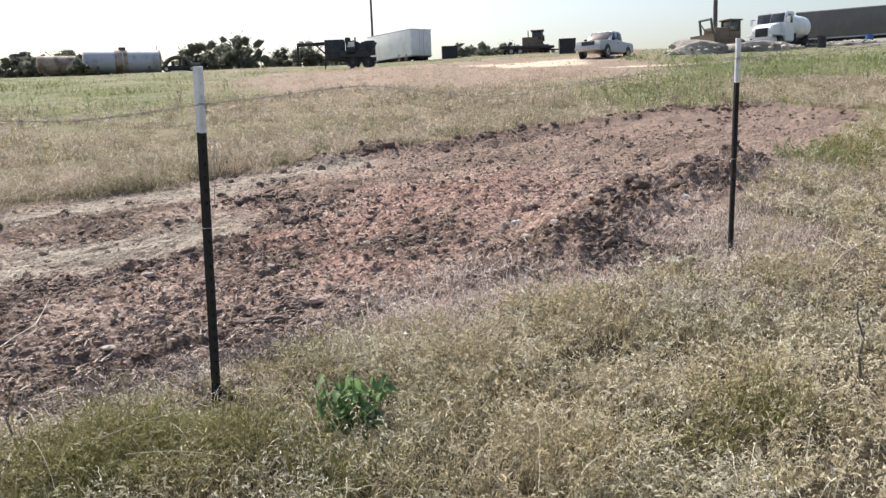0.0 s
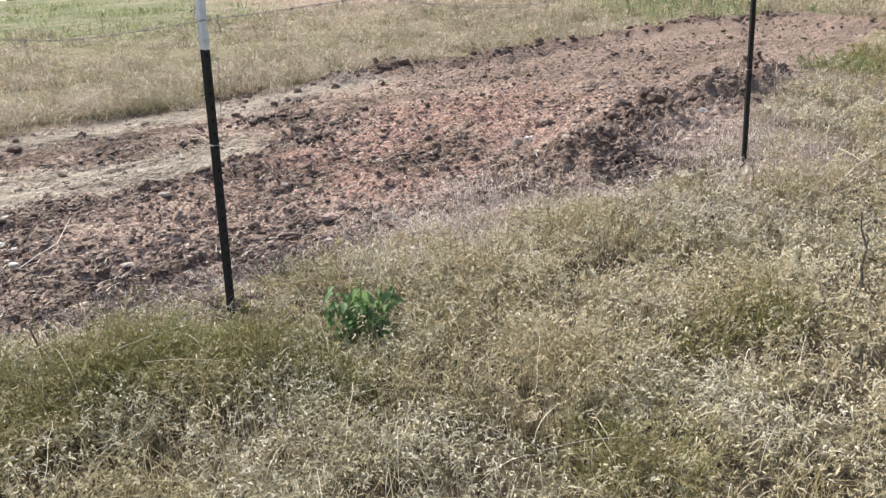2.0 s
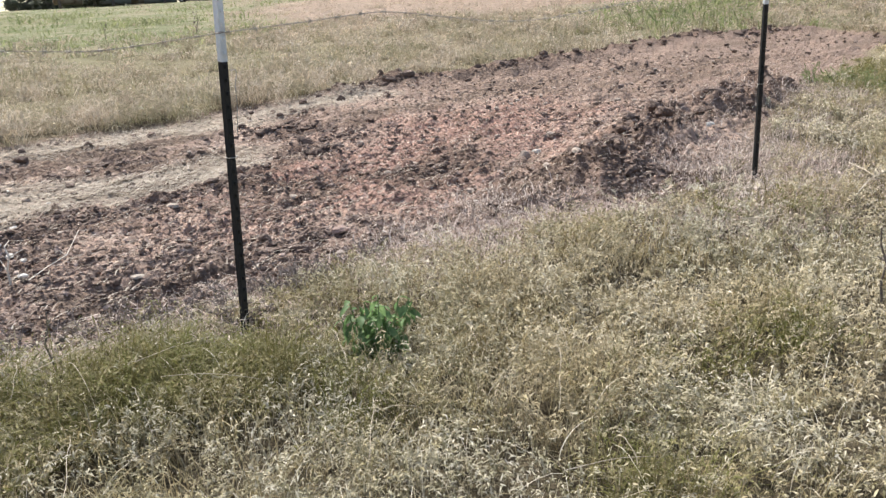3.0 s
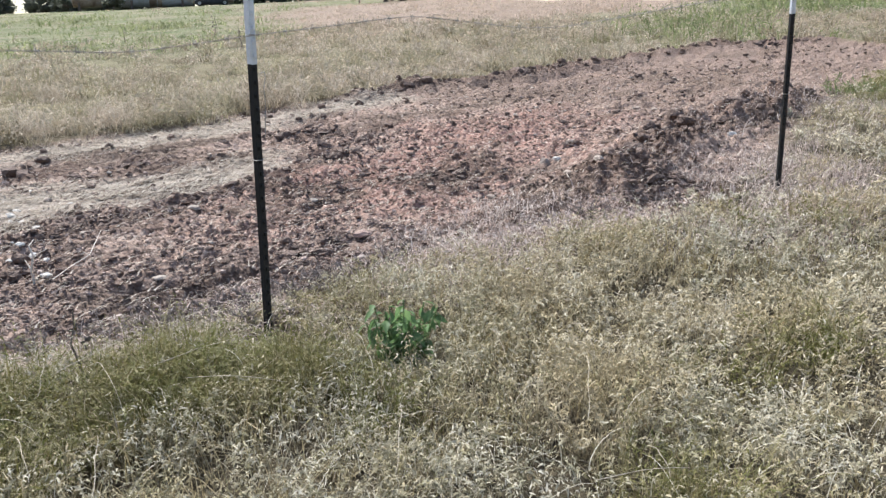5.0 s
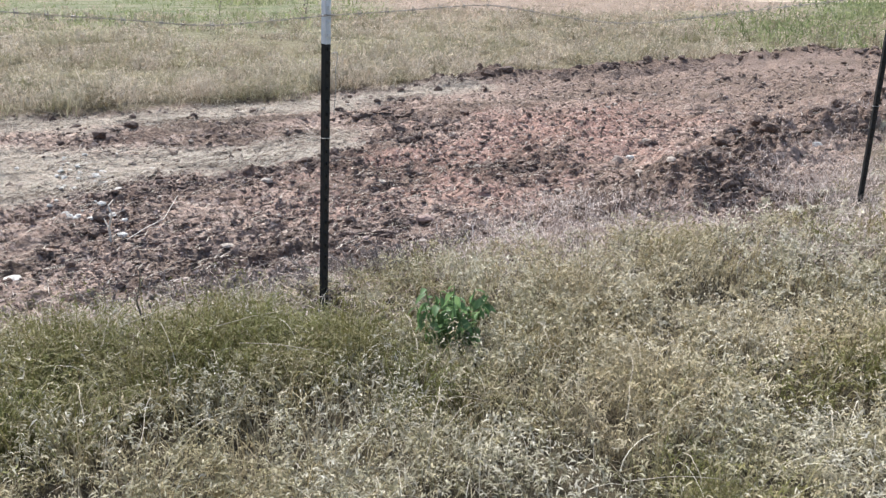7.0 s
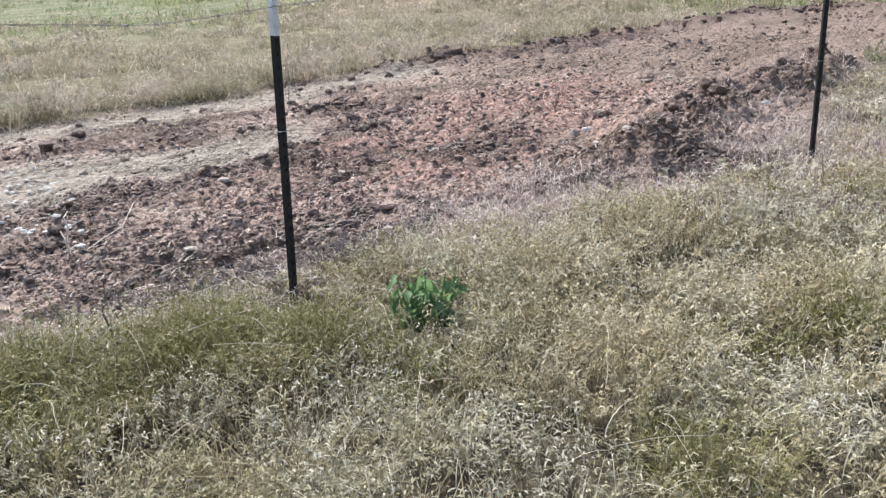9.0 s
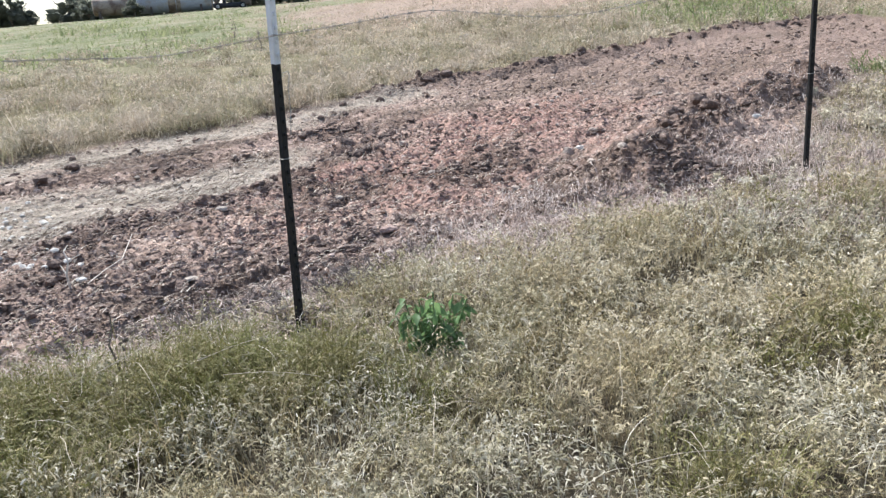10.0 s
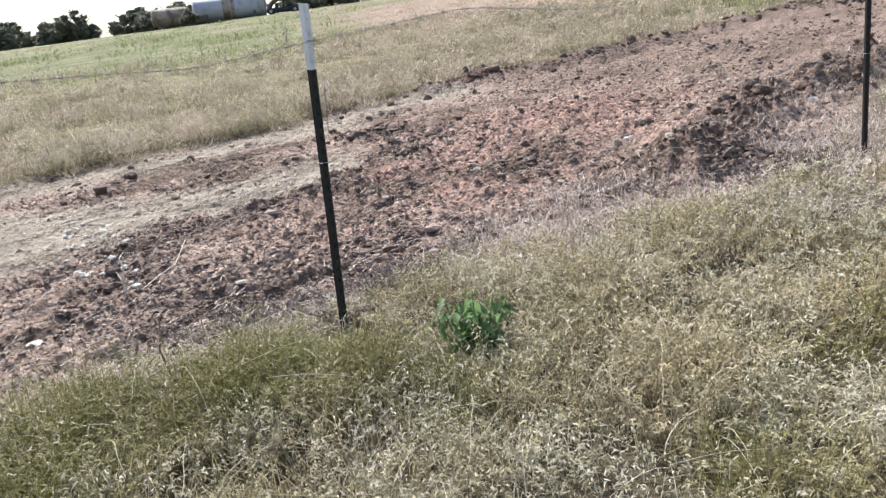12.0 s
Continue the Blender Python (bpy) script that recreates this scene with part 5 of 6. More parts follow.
def drill_rig(x, y, turn):
    """Black wheeled machine with a gooseneck beam."""
    t = stand("field_machine", x, y, turn, "black wheeled farm machine with a long gooseneck beam", "machine")
    block(t, "frame_beam", (4.6, 0.3, 0.25), (0, 0.7, 0.85), MAT_BLACK)
    block(t, "frame_beam", (4.6, 0.3, 0.25), (0, -0.7, 0.85), MAT_BLACK)
    block(t, "hopper", (1.7, 1.9, 1.75), (-1.25, 0, 1.65), MAT_BLACK, bevel=0.08)
    bm = prism(bmesh.new(), [(-0.3, 1.0), (-0.3, 2.3), (0.5, 2.45), (1.1, 2.1), (1.1, 1.0)], 1.6)
    bmesh.ops.bevel(bm, geom=list(bm.edges), offset=0.06, segments=1, affect="EDGES")
    part("engine_housing", bm, MAT_BLACK, t)
    block(t, "side_tank", (2.6, 0.5, 0.6), (0.4, -0.95, 1.25), MAT_BLACK, bevel=0.1)
    block(t, "rear_box", (0.95, 1.5, 1.15), (1.75, 0, 1.8), MAT_BLACK, bevel=0.06)
    block(t, "gooseneck_beam", (2.6, 0.25, 0.28), (-3.2, 0, 2.25), MAT_BLACK, (0, -2, 0))
    block(t, "gooseneck_drop", (0.18, 0.2, 1.4), (-4.45, 0, 1.65), MAT_BLACK)
    bar(t, "brace", (-2.9, 0, 2.2), (-2.0, 0, 1.3), 0.07, MAT_BLACK)
    bar(t, "foot_jack", (-2.2, 0.6, 0), (-2.2, 0.6, 1.0), 0.07, MAT_BLACK)
    bar(t, "auger", (1.4, -0.9, 0.6), (2.3, -0.9, 2.2), 0.14, MAT_BLACK)
    for i in range(4):
        bar(t, "hose", (-0.3 + 0.4 * i, -0.84, 1.1), (-0.1 + 0.4 * i, -0.84, 2.0), 0.035, MAT_RUBBER)
        bar(t, "ladder_rung", (2.28, -0.5, 0.9 + 0.3 * i), (2.28, 0.1, 0.9 + 0.3 * i), 0.02, MAT_WHITE)
    for s in (-0.5, 0.1):
        bar(t, "ladder_rail", (2.28, s, 0.4), (2.28, s, 2.1), 0.025, MAT_WHITE)
    block(t, "air_filter", (0.5, 0.6, 0.5), (-0.1, -0.5, 2.45), MAT_BLACK, bevel=0.12)
    block(t, "control_box", (0.6, 0.4, 0.9), (1.15, -0.8, 1.7), MAT_BLACK, bevel=0.04)
    block(t, "radiator", (0.25, 1.3, 1.1), (1.15, 0, 1.75), MAT_BLACK, bevel=0.03)
    bar(t, "stack", (0.5, 0.4, 2.3), (0.5, 0.4, 2.8), 0.07, MAT_BLACK)
    bar(t, "hose_reel", (-0.2, -1.1, 1.6), (0.5, -1.1, 1.6), 0.35, MAT_BLACK, sides=16)
    block(t, "white_panel", (0.55, 0.05, 0.35), (0.2, -0.85, 2.1), MAT_WHITE)
    for s in (-1, 1):
        for wx in (0.3, 1.6):
            wheel(t, wx, s * 1.0, 0.52, 0.34, rim=MAT_BLACK)


def dumpster(x, y, turn, w, d, h, label):
    t = stand("metal_bin", x, y, turn, label, "bin", "dark metal bins")
    bm = bmesh.new()
    box(bm, (w, d, h), (0, 0, h / 2))
    top = max(bm.faces, key=lambda f: f.calc_center_median().z)
    bmesh.ops.inset_region(bm, faces=[top], thickness=0.08)
    bmesh.ops.translate(bm, verts=top.verts, vec=(0, 0, -h * 0.8))
    part("bin_body", bm, MAT_BLACK, t, flat=True)
    block(t, "rim_bar", (w + 0.1, 0.08, 0.1), (0, -d / 2 - 0.03, h - 0.05), MAT_BLACK)
    for i in range(3):
        block(t, "rib", (0.08, 0.06, h - 0.15), ((i - 1) * w * 0.35, -d / 2 - 0.02, h / 2), MAT_BLACK)
    return t


def old_car(x, y, turn):
    t = stand("derelict_car", x, y, turn, "dark rounded derelict car shell on the rise", "car")
    bm = bmesh.new()
    arc = [(1.55 * math.cos(a), 0.55 + 1.15 * math.sin(a)) for a in np.linspace(0.05, math.pi - 0.05, 14)]
    inner = [(1.25 * math.cos(a), 0.6 + 0.88 * math.sin(a)) for a in np.linspace(math.pi - 0.05, 0.05, 14)]
    prism(bm, [(float(a), float(b)) for a, b in arc] + [(float(a), float(b)) for a, b in inner], 1.6)
    part("roof_shell", bm, MAT_RUST, t)
    block(t, "sill", (3.4, 1.7, 0.45), (0, 0, 0.45), MAT_BLACK, bevel=0.08)
    block(t, "pillar", (0.14, 1.6, 0.9), (0.25, 0, 1.05), MAT_BLACK)
    block(t, "seat_back", (0.3, 1.3, 0.55), (-0.55, 0, 0.9), MAT_BLACK, bevel=0.08)
    block(t, "front_end", (0.9, 1.5, 0.5), (1.75, 0, 0.65), MAT_RUST, bevel=0.12)
    for s in (-1, 1):
        for wx in (-1.2, 1.4):
            wheel(t, wx, s * 0.75, 0.34, 0.2)


def flatbed(x, y, turn):
    t = stand("flatbed_trailer", x, y, turn, "low dark flatbed trailer beside scrap", "trailer")
    block(t, "bed", (6.2, 2.3, 0.25), (0, 0, 0.85), MAT_BLACK)
    for s in (-1, 1):
        for wx in (-1.8, -0.8):
            wheel(t, wx, s * 1.0, 0.4, 0.28)
    block(t, "drawbar", (2.0, 0.2, 0.18), (3.9, 0, 0.6), MAT_BLACK)
    bar(t, "jack", (4.2, 0, 0), (4.2, 0, 0.7), 0.06, MAT_BLACK)
    for i in range(4):
        bar(t, "stake", (-2.6 + 1.7 * i, 1.1, 0.9), (-2.6 + 1.7 * i, 1.1, 1.35), 0.05, MAT_RUST)


def pole(x, y, tall, r, label):
    t = stand("utility_pole", x, y, 0, label, "utility pole", "utility poles")
    part("shaft", rod(bmesh.new(), (0, 0, -1), (0, 0, tall), r, r * 0.7, 14), MAT_POLE, t)
    block(t, "crossarm", (2.4, 0.1, 0.12), (0, -r, tall - 0.6), MAT_POLE)
    for i in (-1.05, -0.4, 0.4, 1.05):
        bar(t, "insulator", (i, -r, tall - 0.54), (i, -r, tall - 0.36), 0.05, MAT_WHITE)


def lump(size, seed, flat=0.6, subdivisions=2):
    r = random.Random(seed)
    bm = bmesh.new()
    bmesh.ops.create_icosphere(bm, subdivisions=subdivisions, radius=1)
    off = Vector((r.uniform(-50, 50), r.uniform(-50, 50), 0))
    sx, sy = r.uniform(0.8, 1.4), r.uniform(0.7, 1.1)
    for v in bm.verts:
        k = 1 + 0.45 * noise.noise(v.co * 1.2 + off) + 0.2 * noise.noise(v.co * 3.1 + off)
        v.co = Vector((v.co.x * sx, v.co.y * sy, v.co.z * flat)) * (size * k)
    return bm


MAT_CONCRETE = coat("broken concrete", (0.56, 0.53, 0.49), (0.40, 0.36, 0.32), 0.4, 0.9, 0, 0.01)
MAT_HEAP = coat("grey spoil", (0.27, 0.24, 0.205), (0.42, 0.385, 0.34), 0.8, 0.95, 0, 0.02, (0.2, 0.17, 0.14))


def rubble_heap(x, y, wide, tall, pieces, seed, label):
    t = stand("rubble_heap", x, y, 0, label, "rubble", "rubble heaps")
    r = random.Random(seed)
    bm = lump(1, seed, 1.0, 3)
    for v in bm.verts:
        v.co = Vector((v.co.x * wide / 2, v.co.y * wide / 3, v.co.z * tall))
        v.co += Vector((0, 0, 0.22 * tall * noise.noise(v.co * 2.3) + 0.12 * tall * noise.noise(v.co * 6.0)))
    part("mound", bm, MAT_HEAP, t, flat=True)
    for i in range(pieces):
        a, q = r.uniform(0, 6.28), math.sqrt(r.random())
        b = lump(r.uniform(0.07, 0.2), seed * 31 + i, 0.45, 1)
        for v in b.verts:
            v.co = Vector((max(-0.13, min(0.15, v.co.x * 1.5)), max(-0.1, min(0.11, v.co.y * 1.3)), max(-0.05, min(0.06, v.co.z * 1.4))))
        s = part("slab", b, MAT_CONCRETE, t, flat=True)
        s.location = (math.cos(a) * q * wide * 0.55, math.sin(a) * q * wide * 0.35 - 0.3, tall * 0.9 * (1 - q * 0.85) + 0.08)
        s.rotation_euler = (r.uniform(-0.5, 0.5), r.uniform(-0.5, 0.5), r.uniform(0, 6))


def barrel(x, y, material, label):
    t = stand("barrel", x, y, 0, label, "barrel", "barrels")
    part("drum", rod(bmesh.new(), (0, 0, 0), (0, 0, 0.9), 0.3, sides=20), material, t)
    for z in (0.02, 0.3, 0.6, 0.88):
        bar(t, "hoop", (0, 0, z - 0.02), (0, 0, z + 0.02), 0.315, material, sides=20)
    bar(t, "bung", (0.15, 0.1, 0.9), (0.15, 0.1, 0.93), 0.04, MAT_BLACK)


tank(-37.0, 92.9, 23, 8.6, 1.28, 1.55, MAT_STEELBLUE, "large blue-grey steel tank with rust stains, half sunk behind the rise", True, ((-0.02, 0.16, 0.012), (0.47, 0.02, 0.015)))
tank(-43.3, 90.0, 23, 4.2, 0.95, 1.45, MAT_TANTANK, "smaller rust-brown steel tank behind the rise", False)
tree(-40.4, 89.0, 2.6, 3.0, "shrub", 5, "dark scrub bush in front of the steel tanks", 2200)
old_car(-28.3, 86.0, 12)
drill_rig(-8.0, 70.0, 4)
box_trailer(-2.0, 81.0, 127, 8.3, 2.62, 0.55, MAT_WHITE, "white box trailer standing on the rise")
pole(-8.5, 100.0, 13.0, 0.16, "thin tall utility pole behind the white trailer")
pole(23.9, 70.2, 12.0, 0.2, "thick weathered utility pole beside a bulldozer")
dumpster(0.8, 80.5, 3, 1.5, 1.3, 1.3, "dark square metal bin on the rise")
dumpster(11.9, 76.0, -4, 1.5, 1.4, 1.45, "dark square metal bin with a long scrap arm beside it")
flatbed(9.3, 89.5, 8)
crawler(10.9, 92.5, 170, "tracked_loader", "weathered tracked loader with an open cab", -0.2, False, 1.05)
pickup(11.2, 54.8, 235)
mixer_truck(26.6, 62.6, 225)
box_trailer(35.2, 79.8, -27, 13.6, 2.65, 0.45, MAT_GREY, "long dark grey box trailer behind the white truck")
crawler(23.6, 67.6, 200, "bulldozer", "faded yellow-brown bulldozer with a raised frame", -0.9, True, 0.98)
rubble_heap(18.4, 57.5, 5.0, 0.95, 60, 3, "heap of grey soil and broken concrete")
rubble_heap(23.2, 58.2, 5.2, 0.8, 70, 4, "heap of pale broken concrete in front of the truck")
rubble_heap(32.0, 64.0, 8.0, 0.4, 50, 6, "low spread of pale rubble")
barrel(36.2, 68.0, MAT_BLUE, "blue plastic barrel among rubble")
barrel(27.6, 58.3, MAT_BLACK, "black drum beside the white truck")
for i, (tx, ty, tall, wide) in enumerate(((-86, 140, 6.5, 8), (-80, 150, 7.0, 9), (-74, 146, 6.0, 7), (-66, 143, 6.5, 9), (-60, 146, 7.5, 9), (-46, 150, 9.0, 10), (-42, 156, 10.5, 12),
                                          (-37, 152, 11.0, 12), (-32, 160, 8.5, 8), (-26, 158, 10.0, 10), (-21, 165, 7.0, 9), (-96, 150, 7, 9), (-105, 146, 7, 10), (-91, 143, 6.2, 9), (-70, 149, 6.8, 9), (-100, 140, 6.0, 9), (-112, 142, 7, 10), (-118, 138, 7, 10), (-55, 150, 7.0, 8), (-17, 168, 6.5, 9))):
    big = 1.25 if tx < -64 else 1.0
    tree(tx, ty, tall * big, wide * big, "tree", 40 + i)
for i, (tx, ty) in enumerate(((4, 135), (7, 138), (11, 136), (46, 150), (50, 148), (17, 150), (20, 152), (-12, 150), (30, 148))):
    tree(tx, ty, 4.4, 8.0, "tree", 70 + i, "low dark tree beyond the crest of the field", 2200)


# ---- small things ----
def at_ground(x, y):
    return float(height(np.array([float(x)]), np.array([float(y)]))[0])


def stone(x, y, size, flat, seed, material, label, turn=0):
    size *= 0.7
    bm = lump(size, seed, flat, 2)
    ob = part("stone", bm, material, None, flat=True)
    ob.matrix_world = pose(x, y, at_ground(x, y) + size * flat * 0.35 + 0.008, 0, 0, turn)
    return tagged(ob, label, "stone", "stones on the clay")


def stick(points, r, material, label):
    """A thin crooked branch with side twigs."""
    p0 = Vector(points[0])
    t = empty("branch", Matrix.Translation(p0), label, "branch", "branches on the ground")
    pts = [Vector(p) - p0 for p in points]
    bm = bmesh.new()
    for i, (a, b) in enumerate(zip(pts, pts[1:])):
        k = 1 - 0.6 * i / len(pts)
        rod(bm, a, b, r * k, r * k * 0.85, 7)
    part("stem", bm, material, t)
    for i in range(1, len(pts)):
        bm = bmesh.new()
        d = (pts[i] - pts[i - 1]).cross(Vector((0.2, 0.3, 1))).normalized() * (0.07 if i % 2 else -0.06)
        rod(bm, pts[i], pts[i] + d + (pts[i] - pts[i - 1]).normalized() * 0.05, r * 0.5, r * 0.25, 6)
        part("twig", bm, material, t)
    return t


def broad_plant(x, y):
    """The fresh green plant: stems with pairs of broad pointed leaves."""
    t = empty("leafy_plant", pose(x, y, at_ground(x, y)), "fresh bright green broad-leaved plant standing in dry weeds", "plant")
    r = random.Random(12)
    bm = bmesh.new()
    rows, prof = 6, (0.10, 0.75, 1.0, 0.85, 0.5, 0.04)
    grid = []
    for i in range(rows):
        s = i / (rows - 1)
        z = 0.22 * s - 0.42 * s * s
        grid.append([bm.verts.new((s, j * 0.22 * prof[i], z + abs(j) * 0.08 * prof[i])) for j in (-1, 0, 1)])
    for a, b in zip(grid, grid[1:]):
        for j in (0, 1):
            bm.faces.new((a[j], b[j], b[j + 1], a[j + 1]))
    leaf = bpy.data.meshes.new("leaf")
    for f in bm.faces:
        f.smooth = True
    bm.to_mesh(leaf)
    bm.free()
    for k in range(21):
        a, q = r.uniform(0, 6.28), r.uniform(0.02, 0.125)
        foot = Vector((math.cos(a) * q * 0.5, math.sin(a) * q * 0.5, 0))
        top = Vector((math.cos(a) * q * 1.25, math.sin(a) * q * 1.0, r.uniform(0.17, 0.31)))
        part("stem", rod(bmesh.new(), foot, top, 0.0035, 0.0025, 7), MAT_BROAD, t)
        for i in range(11):
            s = 0.25 + 0.75 * i / 10
            ob = link("leaf", leaf, MAT_BROAD, t)
            size = r.uniform(0.048, 0.085) * (1.1 - 0.25 * s)
            ob.matrix_local = Matrix.Translation(foot.lerp(top, s)) @ pose(0, 0, 0, r.uniform(-45, 45), r.uniform(0, 75), r.uniform(0, 360)) @ Matrix.Diagonal((size, size, size, 1))
    return t


def dead_stem(x, y, tall, label, seed, stout=1.0):
    """An upright withered weed with curled leaves."""
    r = random.Random(seed)
    t = empty("dead_weed", pose(x, y, at_ground(x, y)), label, "weed", "withered weeds")
    bm = bmesh.new()
    p = Vector((0, 0, 0))
    for i in range(5):
        n = p + Vector((r.uniform(-0.02, 0.02) * stout, r.uniform(-0.02, 0.02) * stout, tall / 5))
        rod(bm, p, n, 0.006 * stout * (1 - i * 0.13), sides=7)
        p = n
    part("stem", bm, MAT_DEADSTEM, t)
    for i in range(9):
        bm = lump(r.uniform(0.006, 0.013) * stout, seed * 7 + i, 0.3, 1)
        ob = part("dry_leaf", bm, MAT_DEADSTEM, t, flat=True)
        ob.location = (r.uniform(-0.03, 0.03), r.uniform(-0.03, 0.03), tall * r.uniform(0.35, 1.0))
        ob.rotation_euler = (r.uniform(0, 3), r.uniform(0, 3), r.uniform(0, 3))
    return t


def dead_bush(x, y, tall, wide, stems, seed):
    """A low withered bush of crooked dark stems, each with its side twigs."""
    r = random.Random(seed)
    t = empty("dead_bush", pose(x, y, at_ground(x, y) - 0.01), "grey brittle dead bush at the edge of the clay", "bush", "dead bushes")
    for k in range(stems):
        a = r.uniform(0, 6.28)
        p = Vector((math.cos(a) * wide * 0.25 * r.random(), math.sin(a) * wide * 0.25 * r.random(), 0))
        d = Vector((math.cos(a) * wide * r.uniform(0.2, 0.9), math.sin(a) * wide * r.uniform(0.2, 0.9), tall * r.uniform(0.5, 1.1)))
        bm = bmesh.new()
        for i in range(5):
            n = p + d / 5 + Vector((r.uniform(-1, 1), r.uniform(-1, 1), r.uniform(-1, 0.6))) * tall * 0.09
            rod(bm, p, n, 0.0048 * (1 - i * 0.15), sides=5)
            for j in range(3):
                e = n + Vector((r.uniform(-1, 1), r.uniform(-1, 1), r.uniform(-0.4, 0.9))) * tall * 0.26
                rod(bm, n, e, 0.0028, 0.0014, sides=4)
            p = n
        part("stem", bm, MAT_TWIG, t)
    return t


def long_straw(a, b, rise):
    """One bent stalk lying over the weeds."""
    a, b = Vector(a), Vector(b)
    bm = bmesh.new()
    pts = []
    for i in range(9):
        s = i / 8
        p = a.lerp(b, s) + Vector((0.008 * math.sin(s * 3.1) + 0.004 * math.sin(s * 9), 0, rise * math.sin(s * 3.14159)))
        pts.append(p - a)
    rings = []
    for i, p in enumerate(pts):
        d = (pts[min(i + 1, 8)] - pts[max(i - 1, 0)]).normalized()
        u = d.cross(Vector((0.3, 0.2, 1))).normalized()
        w = d.cross(u)
        rings.append([bm.verts.new(p + (0.0012 - 0.00006 * i) * (math.cos(k * 1.047) * u + math.sin(k * 1.047) * w)) for k in range(6)])
    for a0, b0 in zip(rings, rings[1:]):
        for k in range(6):
            bm.faces.new((a0[k], a0[(k + 1) % 6], b0[(k + 1) % 6], b0[k]))
    bm.faces.new(rings[0][::-1])
    bm.faces.new(rings[-1])
    ob = part("straw", bm, MAT_DRYSTEM, None)
    ob.location = a
    return tagged(ob, "long pale straw bent over the weeds", "straw", "long straws")


MAT_DEADSTEM = coat("withered stem", (0.13, 0.105, 0.09), (0.25, 0.215, 0.185), 0.03, 0.9, 0, 0.001)
MAT_TWIG = coat("grey dead twigs", (0.15, 0.122, 0.11), (0.40, 0.345, 0.315), 0.03, 0.9, 0, 0.001)
MAT_PALEWOOD = coat("bleached wood", (0.66, 0.60, 0.52), (0.50, 0.43, 0.36), 0.05, 0.85, 0, 0.001)
MAT_DRYSTEM = coat("bleached dry stem", (0.56, 0.49, 0.39), (0.38, 0.32, 0.25), 0.03, 0.85, 0, 0.001)
MAT_PINKSTONE = coat("pinkish clay stone", (0.42, 0.30, 0.255), (0.33, 0.225, 0.185), 0.05, 0.9, 0, 0.003)
MAT_WHITESTONE = coat("white limestone", (0.74, 0.71, 0.66), (0.58, 0.52, 0.46), 0.06, 0.9, 0, 0.003)

broad_plant(-0.395, 2.95)
stone(2.263, 7.347, 0.05, 0.7, 1, MAT_WHITESTONE, "white limestone cobble by the spoil bank")
stone(-1.022, 7.42, 0.06, 0.7, 2, MAT_RUBBLE, "pale pointed stone on red clay")
stone(0.489, 6.69, 0.075, 0.75, 3, MAT_RUBBLE, "pale tan stone on the clay")
stone(0.60, 6.73, 0.045, 0.6, 4, MAT_WHITESTONE, "small white stone beside a tan one")
stone(-0.82, 4.76, 0.066, 0.5, 5, MAT_PINKSTONE, "flat pinkish stone near the fence")
stone(-1.912, 4.21, 0.062, 0.28, 6, MAT_RUBBLE, "flat pale slab of stone near the fence", 20)
stone(-2.162, 5.50, 0.06, 0.5, 7, MAT_RUBBLE, "pale flat stone on turned clay")
stone(0.80, 5.70, 0.06, 0.6, 8, MAT_RUBBLE, "pale stone at the end of the spoil bank")
stone(-2.82, 3.52, 0.07, 0.35, 9, MAT_WHITESTONE, "flat white stone near the weeds")
for i, (sx, sy) in enumerate(((-4.04, 5.88), (-4.03, 6.11), (-3.52, 5.47), (-3.79, 6.21), (-3.03, 4.77), (-3.2, 5.22), (-4.0, 5.73), (-2.75, 4.52), (-2.85, 4.55), (-3.3, 5.9), (-4.3, 5.6), (-3.65, 5.75))):
    stone(sx, sy, 0.022 + 0.010 * (i % 3), 0.55, 20 + i, MAT_WHITESTONE, "small white limestone chip on cut straw", i * 40)
stone(-2.50, 4.08, 0.036, 0.6, 41, MAT_WHITESTONE, "white limestone cobble beside a forked stick")
stone(-2.60, 4.22, 0.032, 0.6, 42, MAT_WHITESTONE, "white limestone cobble beside a forked stick")
r_chip = random.Random(9)
for i in range(44):
    u, w = r_chip.random(), r_chip.random()
    sx, sy = -3.3 - 1.0 * u + 0.55 * w, 4.5 + 1.7 * u - 0.2 * w
    stone(sx, sy, r_chip.uniform(0.014, 0.034), 0.6, 900 + i, MAT_WHITESTONE, "small white limestone chip on cut straw", r_chip.uniform(0, 360))
r_small = random.Random(5)
while len([o for o in bpy.data.objects if o.name.startswith("stone")]) < 170:
    sx, sy = r_small.uniform(-4, 6), r_small.uniform(4, 15)
    if float(soil_at(np.array([sx]), np.array([sy]))[0]) > 0.9:
        stone(sx, sy, r_small.uniform(0.02, 0.05), 0.6, r_small.randint(50, 5000), MAT_RUBBLE, "small pale stone on bare clay", r_small.uniform(0, 360))
# the first dark lump stands in for a black hole in the clay
for dx, dy, ds, k in ((-2.84, 4.40, 0.075, 1), (-2.65, 4.50, 0.06, 2), (-2.38, 3.61, 0.04, 3), (-4.36, 6.9, 0.11, 4), (-4.45, 7.2, 0.09, 5), (-3.38, 7.2, 0.10, 6), (-3.55, 7.1, 0.08, 7), (-1.27, 4.6, 0.06, 8),
                      (-1.0, 4.25, 0.05, 9), (-1.15, 4.12, 0.05, 10), (1.75, 7.45, 0.13, 11), (2.0, 7.7, 0.12, 12), (2.6, 8.3, 0.14, 13), (2.85, 8.35, 0.11, 14), (1.4, 6.75, 0.10, 15), (1.2, 6.3, 0.08, 16)):
    b = part("clod", lump(ds * 0.6, 300 + k, 0.7, 2), MAT_DAMPSHADE, None, flat=True)
    b.location = (dx, dy, at_ground(dx, dy) + ds * 0.15)
    tagged(b, "large dark lump of turned clay", "clod", "large clods")
r_clod = random.Random(21)
